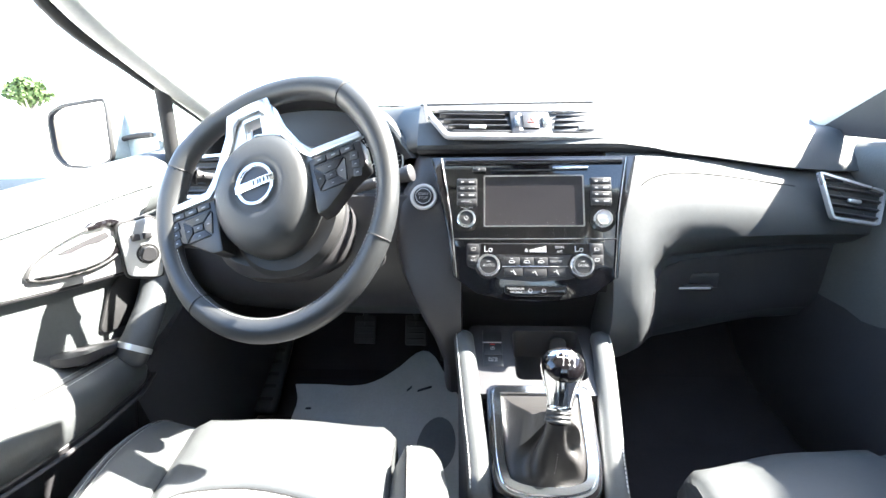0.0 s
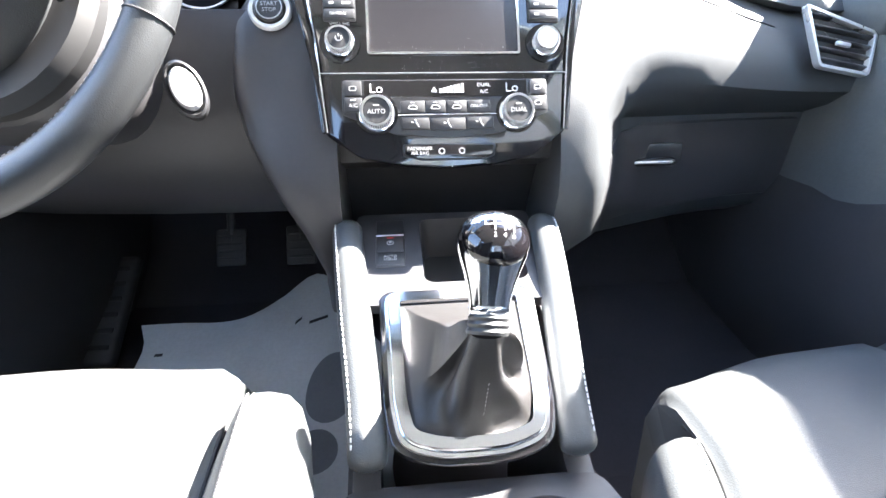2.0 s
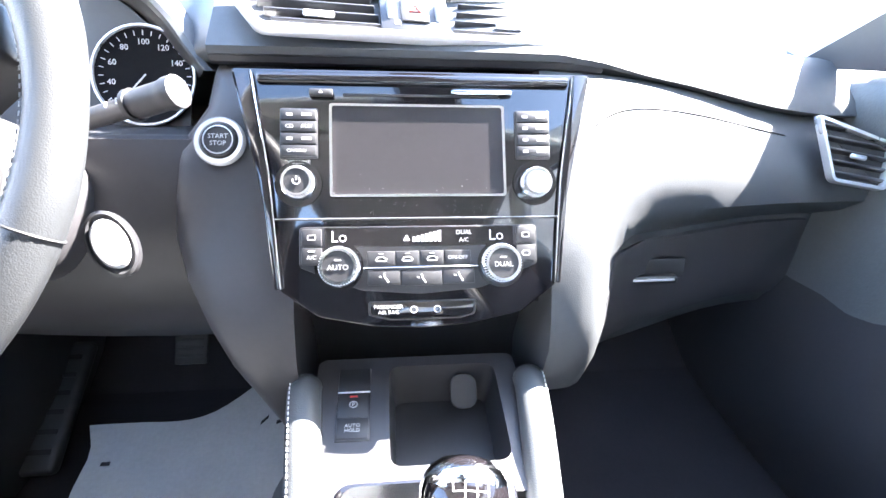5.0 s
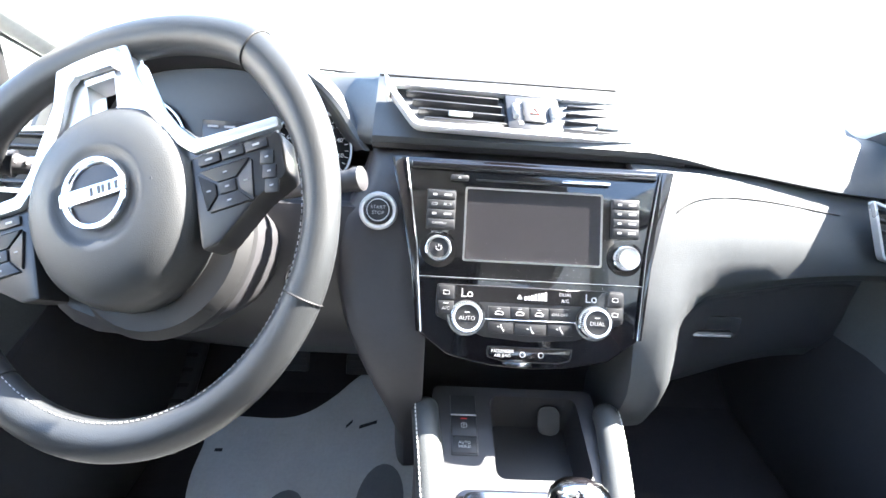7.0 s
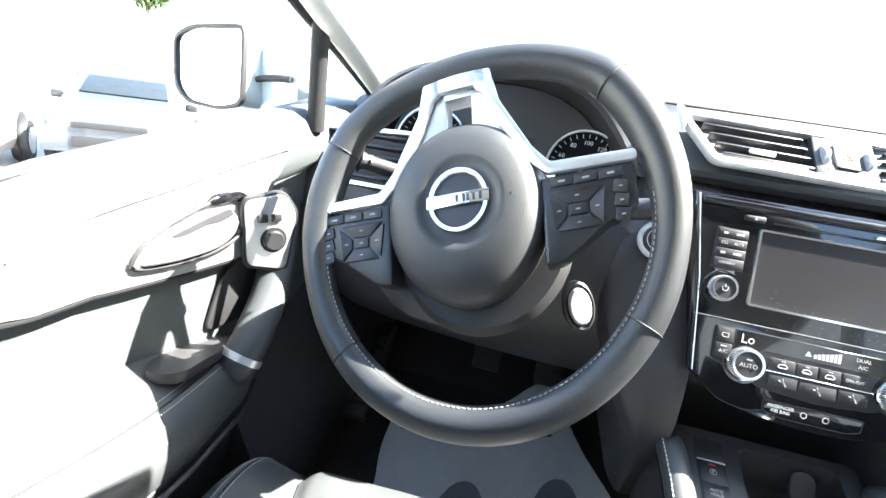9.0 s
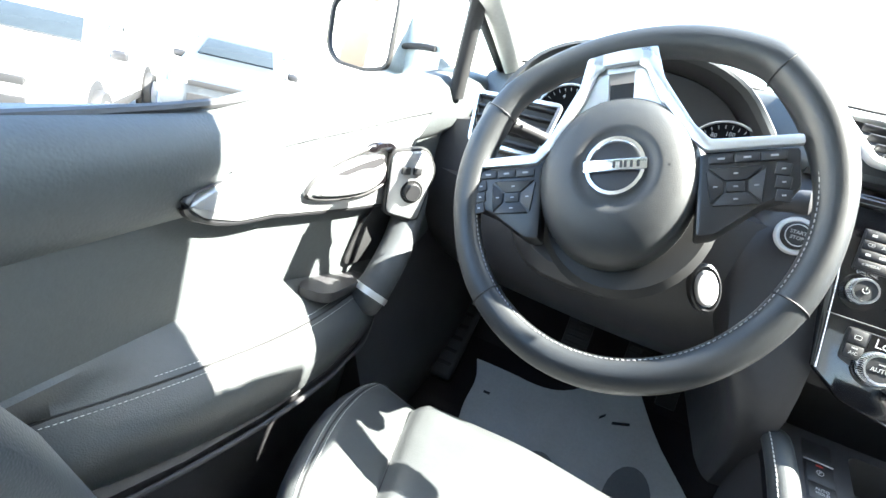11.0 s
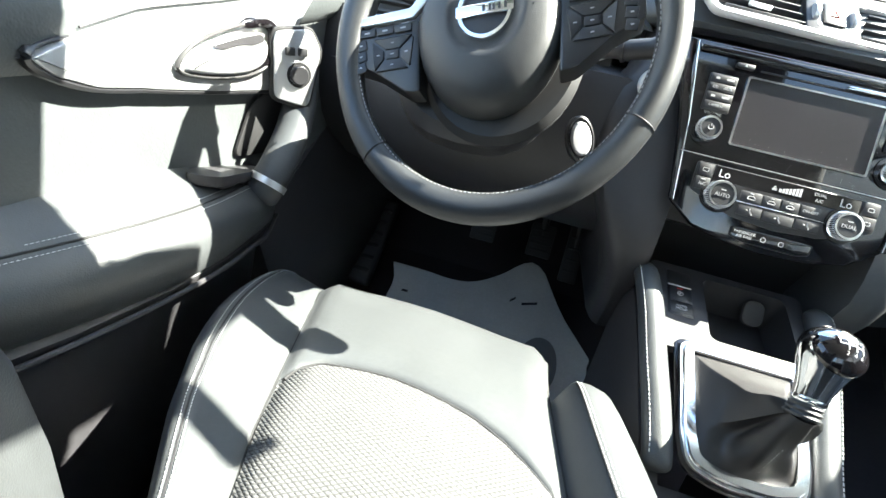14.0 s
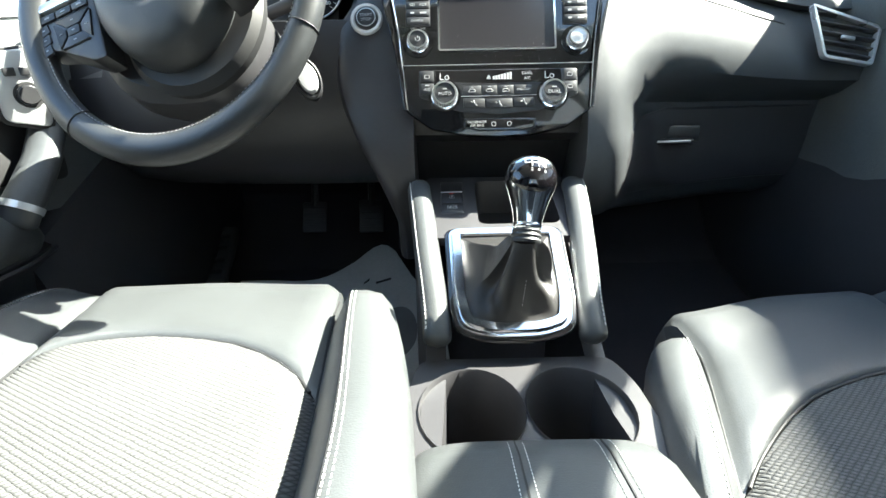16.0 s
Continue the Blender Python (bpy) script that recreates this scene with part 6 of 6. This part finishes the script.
# wing mirrors
for s in (-1, 1):
    mr = thing("wing_mirror", (s * 0.95, 0.22, 0.70), "silver-grey wing mirror with a black-rimmed glass", "wing mirror", "wing mirrors")
    m = axes((s * 0.925, 0.170, 0.772), (1, s * 0.18, 0), (0, 0.05, 1))
    poly = [(-0.115, 0.055), (-0.06, 0.078), (0.095, 0.088), (0.100, -0.060), (0.03, -0.078), (-0.07, -0.076), (-0.108, -0.045)]
    poly = [(x * 0.87, y * 0.86) for x, y in poly]
    if s > 0:
        poly = [(-x, y) for x, y in poly][::-1]
    o = round_poly(poly, 0.020, 5)
    rings = []
    for g, h in ((1.0, 0.0), (1.07, -0.02), (1.06, -0.06), (0.9, -0.11), (0.6, -0.14)):
        rings.append([tuple(m @ Vector((x * g, y * g, h))) for x, y in o])
    part("housing", loft(rings), BODYWHITE, mr)
    part("rim", ring_plate([(x * 1.04, y * 1.04) for x, y in o], scaled(o, 0.004), 0.008, m), GASKET, mr, "black rim")
    part("mirror", plate(scaled(o, 0.003), 0.002, 0, m @ at(0, 0, 0.001)), mirror_mat, mr)
    rings = []
    for x, y, lo, hi, dep in ((0.885, 0.225, 0.710, 0.835, 0.030), (0.855, 0.220, 0.700, 0.846, 0.034), (0.82, 0.215, 0.702, 0.846, 0.034), (0.785, 0.21, 0.710, 0.842, 0.032), (0.752, 0.205, 0.716, 0.838, 0.028)):
        rings.append([(s * x, y + dep * math.copysign(abs(math.cos(a)) ** 0.6, math.cos(a)), (lo + hi) / 2 + (hi - lo) / 2 * math.copysign(abs(math.sin(a)) ** 0.6, math.sin(a))) for a in [2 * math.pi * k / 20 for k in range(20)]])
    part("foot", loft(rings), BODYWHITE, mr, "pale mirror foot")
    part("foot_gasket", tube(spline([(s * 0.872, 0.182, 0.752), (s * 0.83, 0.174, 0.766), (s * 0.79, 0.171, 0.772), (s * 0.762, 0.172, 0.773)], 4), 0.0055, 8), GASKET, mr)
    if s < 0:
        settle(mr, (-0.925, 0.172, 0.773), (-0.021, 0.043, 0.014), (0.0, 0.0, -5.8))

# ---- footwells ----
pedals = ((-0.245, 0.33, 0.30, 0.055, 0.075, "brake_pedal"), (-0.375, 0.33, 0.30, 0.055, 0.070, "clutch_pedal"), (-0.165, 0.35, 0.28, 0.040, 0.13, "accelerator_pedal"))
for x, y, z, w, h, name in pedals:
    pd = thing(name, (x, y, z), "black rubber pedal on a steel arm", "pedal", "pedals")
    m = axes((x, y, z), (1, 0, 0), (0, 0.45, 1))
    pad = part("pedal_pad", rbox(w, h, 0.012, 0.004, 2, m), GASKET, pd)
    for k in range(4):
        part("pad_rib", rbox(w * 0.8, 0.005, 0.003, 0.001, 1, m @ at(0, -h * 0.3 + h * 0.2 * k, 0.0068)), GASKET, pad)
    part("pedal_arm", tube(spline([(x, y + 0.006, z + 0.01), (x, y + 0.03, z + 0.08), (x, y + 0.06, z + 0.18), (x, y + 0.07, z + 0.26)], 4), 0.008, 8), SMOOTH, pd)
FR = axes((-0.650, 0.37, 0.165), (1, 0, 0), (0, 0.75, 0.66))
rest = thing("foot_rest", (-0.65, 0.37, 0.10), "ribbed dark plastic foot rest", "foot rest")
part("pad", rbox(0.085, 0.24, 0.028, 0.012, 3, FR), HARD, rest)
for k in range(6):
    part("rib", rbox(0.062, 0.010, 0.005, 0.002, 2, FR @ at(0, -0.085 + 0.034 * k, 0.0150)), GASKET, rest)
for s in (-1, 1):
    rings = []
    for y, x0_, z in ((-0.06, 0.66, 0.34), (0.05, 0.655, 0.40), (0.2, 0.65, 0.50), (0.40, 0.64, 0.55), (0.60, 0.64, 0.55)):
        rings.append([(s * 0.80, y, 0.0), (s * (x0_ + 0.03), y, 0.0), (s * x0_, y, z * 0.35), (s * (x0_ + 0.01), y, z * 0.7), (s * (x0_ + 0.05), y, z), (s * 0.80, y, z)])
    solo("kick_panel_left" if s < 0 else "kick_panel_right", loft(rings), HARD, "dark plastic kick panel", "wall", kind="structure")

# paper floor cover with a printed shoe sole
paper = thing("paper_mat", (-0.33, 0.15, 0.02), "creased pale paper floor mat with printed shoe soles", "paper mat")
PO = Vector((-0.322, 0.070, 0.012))
PAPER_W, PAPER_L = 0.49, 0.52


def paper_z(u, v):
    """Height of the creased sheet over its corner."""
    return 0.006 * noise.noise(Vector((u * 9, v * 9, 1.3))) + 0.010 * abs(noise.noise(Vector((u * 4 + 3, v * 5, 7.1)))) + 0.27 * max(0.0, v + 0.10) + 0.20 * max(0.0, v - 0.10)


rings = []
for j in range(27):
    row = []
    for i in range(25):
        u, v = -PAPER_W / 2 + PAPER_W * i / 24, -PAPER_L / 2 + PAPER_L * j / 26
        edge = 0.012 * noise.noise(Vector((u * 12, v * 12, 4))) if i in (0, 24) or j in (0, 26) else 0
        if j > 20:
            v += (0.11 * math.exp(-((u - 0.085) / 0.085) ** 2) - 0.09 * max(0.0, u - 0.12) / 0.12) * (j - 20) / 6
        u += 0.7 * max(0.0, -u) * max(0.0, 0.26 - v)
        row.append((PO.x + u + edge, PO.y + v + edge, PO.z + paper_z(u, v)))
    rings.append(row)
part("sheet", shell(rings, 0.0008), PAPER, paper)


def on_paper(poly, name, mat):
    bm = bmesh.new()
    c = Vector((sum(p[0] for p in poly) / len(poly), sum(p[1] for p in poly) / len(poly)))
    inner = [(c.x + (x - c.x) * 0.5, c.y + (y - c.y) * 0.5) for x, y in poly]
    lift = lambda q: (PO.x + q[0], PO.y + q[1], PO.z + paper_z(*q) + 0.0022)
    a = [bm.verts.new(lift(q)) for q in poly]
    b = [bm.verts.new(lift(q)) for q in inner]
    z = bm.verts.new(lift(c))
    n = len(poly)
    for i in range(n):
        bm.faces.new((a[i - 1], a[i], b[i], b[i - 1]))
        bm.faces.new((b[i - 1], b[i], z))
    part(name, bm, mat, paper)


for cx, cy, turn in ((0.125, 0.055, 10), (-0.055, 0.010, 12)):
    ca, sa = math.cos(radians(turn)), math.sin(radians(turn))
    for ex, ey, rx, ry in ((0, 0.055, 0.045, 0.068), (0.004, -0.065, 0.036, 0.040)):
        poly = []
        for k in range(28):
            a = 2 * math.pi * k / 28
            x, y = ex + rx * math.cos(a), ey + ry * math.sin(a)
            poly.append((cx + x * ca + y * sa, cy - x * sa + y * ca))
        on_paper(poly, "sole_print", PRINT)
for du, w in ((0.05, 0.012), (0.078, 0.036)):
    on_paper([(du, 0.245), (du + w, 0.257), (du + w, 0.264), (du, 0.252)], "print_bar", GASKET)
on_paper([(-0.20, 0.19), (-0.185, 0.19), (-0.185, 0.196), (-0.20, 0.196)], "print_bar", GASKET)

# ---- outside ----
bm = bmesh.new()
bmesh.ops.create_grid(bm, x_segments=400, y_segments=8, size=400)


def ground_z(x):
    """The yard falls away towards the parked cars."""
    return -0.45 - 0.60 * smooth01((-x - 1.5) / 4.0)


for v in bm.verts:
    v.co.z = ground_z(v.co.x)
solo("ground", bm, TARMAC, "pale sunlit concrete yard", "ground", kind="structure")

# own bonnet and scuttle seen through the windscreen
rings = []
for y, z in ((0.72, 0.74), (0.9, 0.70), (1.3, 0.64), (1.6, 0.54), (1.75, 0.36)):
    rings.append([(x, y - 0.10 * (x / 0.8) ** 2, z - 0.05 * (x / 0.8) ** 2) for x in (-0.82, -0.5, -0.2, 0.2, 0.5, 0.82)])
solo("bonnet", shell(rings, 0.02), BODYWHITE, "pale metallic bonnet of the car", "bonnet")
for s in (-1, 1):
    solo("outer_flank_left" if s < 0 else "outer_flank_right", slab((min(s * 0.86, s * 0.90), -1.8, -0.1), (max(s * 0.86, s * 0.90), 1.2, 0.62), 0.02), BODYWHITE, "pale metallic outer side of the car", "body side", kind="structure")


def slab_at(m, lo, hi):
    bm = slab(lo, hi, 0.01)
    bm.transform(m)
    return bm


def parked_car(x, y, turn, paint, label):
    c = thing("parked_car", (x, y, -1.05), label, "car", "parked cars")
    m = Matrix.Translation((x, y, -1.05)) @ Matrix.Rotation(radians(turn), 4, "Z")
    prof = [(-2.1, 0.35), (-2.15, 0.7), (-2.0, 0.95), (-1.5, 1.02), (-0.9, 1.42), (0.4, 1.46), (1.05, 1.02), (1.8, 0.9), (2.1, 0.7), (2.12, 0.35)]
    rings = []
    for w, g in ((-0.86, 0.93), (-0.84, 0.98), (-0.7, 1.0), (0.7, 1.0), (0.84, 0.98), (0.86, 0.93)):
        rings.append([tuple(m @ Vector((a * (0.99 if abs(w) > 0.8 else 1), w * (0.82 if b > 1.1 else 1.0), 0.35 + (b - 0.35) * g))) for a, b in prof])
    part("body", loft(rings), paint, c)
    for s in (-1, 1):
        for pts in ([(-1.35, 1.0), (-0.9, 1.34), (-0.3, 1.38), (-0.3, 1.0)], [(-0.22, 1.0), (-0.22, 1.38), (0.33, 1.38), (0.85, 1.0)]):
            part("side_window", plate([(a, b) for a, b in pts], 0.01, 0.002, m @ Matrix.Translation((0, s * 0.765, 0)) @ Matrix.Rotation(radians(90), 4, "X")), DARKGLASS, c)
        for a in (-1.32, 1.30):
            part("wheel_arch", lathe([(0.40, -0.02), (0.40, 0.02), (0.385, 0.025), (0.0001, 0.025)], 28, m @ Matrix.Translation((a, s * 0.845, 0.36)) @ Matrix.Rotation(radians(-90 * s), 4, "X")), GASKET, c)
            w = part("wheel", lathe([(0.20, -0.10), (0.31, -0.10), (0.325, -0.06), (0.325, 0.06), (0.31, 0.10), (0.20, 0.10)], 28, m @ Matrix.Translation((a, s * 0.86, 0.325)) @ Matrix.Rotation(radians(90), 4, "X")), GASKET, c)
            part("wheel_disc", lathe([(0.20, -0.07), (0.20, 0.07), (0.05, 0.09), (0.0001, 0.09)], 20, m @ Matrix.Translation((a, s * 0.90, 0.325)) @ Matrix.Rotation(radians(-90 * s), 4, "X")), SATIN, w)
        part("sill", slab_at(m, (-0.9, s * 0.84 - 0.03, 0.30), (0.9, s * 0.84 + 0.03, 0.42)), GASKET, c)
        part("door_mirror", rbox(0.10, 0.20, 0.13, 0.04, 3, m @ Matrix.Translation((0.72, s * 0.96, 1.03))), SMOOTH, c)
        part("head_lamp", rbox(0.10, 0.30, 0.12, 0.03, 2, m @ Matrix.Translation((2.03, s * 0.60, 0.74))), SATIN, c)
        part("tail_lamp", rbox(0.10, 0.24, 0.20, 0.03, 2, m @ Matrix.Translation((-2.04, s * 0.62, 0.84))), RED, c)
    for z, h in ((0.50, 0.16), (0.74, 0.09)):
        part("grille", rbox(0.06, 0.95, h, 0.02, 2, m @ Matrix.Translation((2.11, 0, z))), GASKET, c)
    for o, up, wide in (((0.735, 0, 1.235), (-0.65, 0, 0.44), 0.62), ((-1.21, 0, 1.235), (0.6, 0, 0.40), 0.60)):
        side = Vector((0, 1, 0)) if up[0] < 0 else Vector((0, -1, 0))
        part("windscreen", plate([(-wide, -0.22), (wide, -0.22), (wide * 0.88, 0.22), (-wide * 0.88, 0.22)], 0.03, 0.004, m @ axes(o, side, up)), DARKGLASS, c)
    return c


parked_car(-7.9, 3.75, 311, WHITEPAINT, "white parked car with dark windows in full sun")
parked_car(-7.8, 7.1, 305, SLATEPAINT, "dark grey parked car with dark wheel arches beside another")


def tree(x, y, tall, seed):
    t = thing("tree", (x, y, -1.05), "leafy green tree behind the yard", "tree", "trees")
    r = random.Random(seed)
    part("trunk", tube(spline([(x, y, -1.05), (x + 0.1, y, tall * 0.35), (x - 0.05, y + 0.1, tall * 0.7)], 5), [0.22 - 0.014 * k for k in range(11)], 10), BARK, t)
    bm = bmesh.new()
    for k in range(10):
        a, h = r.uniform(0, 6.28), r.uniform(0.4, 0.75) * tall
        tip = Vector((x + math.cos(a) * tall * 0.17, y + math.sin(a) * tall * 0.17, h + tall * 0.15))
        me = bpy.data.meshes.new("limb")
        b2 = tube([(x, y, h * 0.8), tuple(Vector((x, y, h * 0.85)).lerp(tip, 0.6)), tuple(tip)], [0.07, 0.045, 0.015], 6)
        b2.to_mesh(me)
        b2.free()
        bm.from_mesh(me)
        bpy.data.meshes.remove(me)
    tagged(part("limbs", bm, BARK, t), kind="stuff")
    verts, faces = [], []
    for k in range(1800):
        a, e = r.uniform(0, 6.28), r.uniform(-1, 1)
        rad = tall * 0.19 * r.uniform(0.35, 1.0) * (1 + 0.3 * noise.noise(Vector((math.cos(a) * 2, math.sin(a) * 2, e * 2 + seed))))
        c = Vector((x + rad * math.cos(a) * math.sqrt(1 - e * e), y + rad * math.sin(a) * math.sqrt(1 - e * e), tall * 0.80 + rad * e * 0.8))
        d1 = Vector((r.gauss(0, 1), r.gauss(0, 1), r.gauss(0, 1))).normalized() * r.uniform(0.08, 0.2)
        d2 = d1.cross(Vector((r.gauss(0, 1), r.gauss(0, 1), r.gauss(0, 1)))).normalized() * d1.length * 0.5
        n = len(verts)
        verts += [c - d1, c + d2, c + d1, c - d2]
        faces.append((n, n + 1, n + 2, n + 3))
    bm = bmesh.new()
    vs = [bm.verts.new(v) for v in verts]
    for f in faces:
        bm.faces.new([vs[i] for i in f])
    tagged(part("crown", bm, LEAF, t), kind="stuff")


tree(-21.0, 21.6, 4.4, 3)
tree(-29.0, 17.0, 4.6, 9)

# tall unseen building, doors included, added to cast shade over the passenger's side
shade_block = thing("shade_building", (8.0, 2.0, -0.45), "unseen tall pale building added to shade the passenger's side", "building")
BT = Matrix.Translation((4.40, 0.29, 0)) @ Matrix.Rotation(radians(-20), 4, "Z") @ Matrix.Translation((-4.42, -0.29, 0))
part("wall", slab_at(BT, (4.5, -16.0, -0.45), (11.0, 26.0, 5.09)), WALLPAINT, shade_block)
part("roof_edge", slab_at(BT, (4.42, -16.1, 5.09), (11.1, 26.1, 5.17)), SATIN, shade_block)
for y in (-9.0, 0.0, 9.0, 18.0):
    part("loading_door", slab_at(BT, (4.46, y - 1.6, -0.45), (4.52, y + 1.6, 2.9)), SATIN, shade_block)

# pale house behind the car, seen in the wing mirror
house = thing("house", (-15.5, -7.0, -1.05), "pale rendered house with brown shuttered windows", "house")
part("wall", slab((-18.0, -14.0, -1.05), (-13.0, 0.0, 4.6), 0.02), WALLPAINT, house)
part("roof", loft([[(-18.4, -14.4, 4.6), (-15.5, -14.4, 6.4), (-12.6, -14.4, 4.6)], [(-18.4, 0.4, 4.6), (-15.5, 0.4, 6.4), (-12.6, 0.4, 4.6)]]), SHUTTER, house)
for y, z in ((-11.0, 0.9), (-8.6, 0.9), (-7.0, 0.9), (-5.4, 0.9), (-3.0, 0.9), (-8.6, 2.9), (-5.4, 2.9)):
    w = part("window", slab((-13.02, y - 0.40, z), (-12.96, y + 0.40, z + 1.25), 0.01), SHUTTER, house, "brown shuttered window")
    part("window_sill", slab((-13.0, y - 0.48, z - 0.08), (-12.88, y + 0.48, z - 0.01), 0.01), WALLPAINT, w)
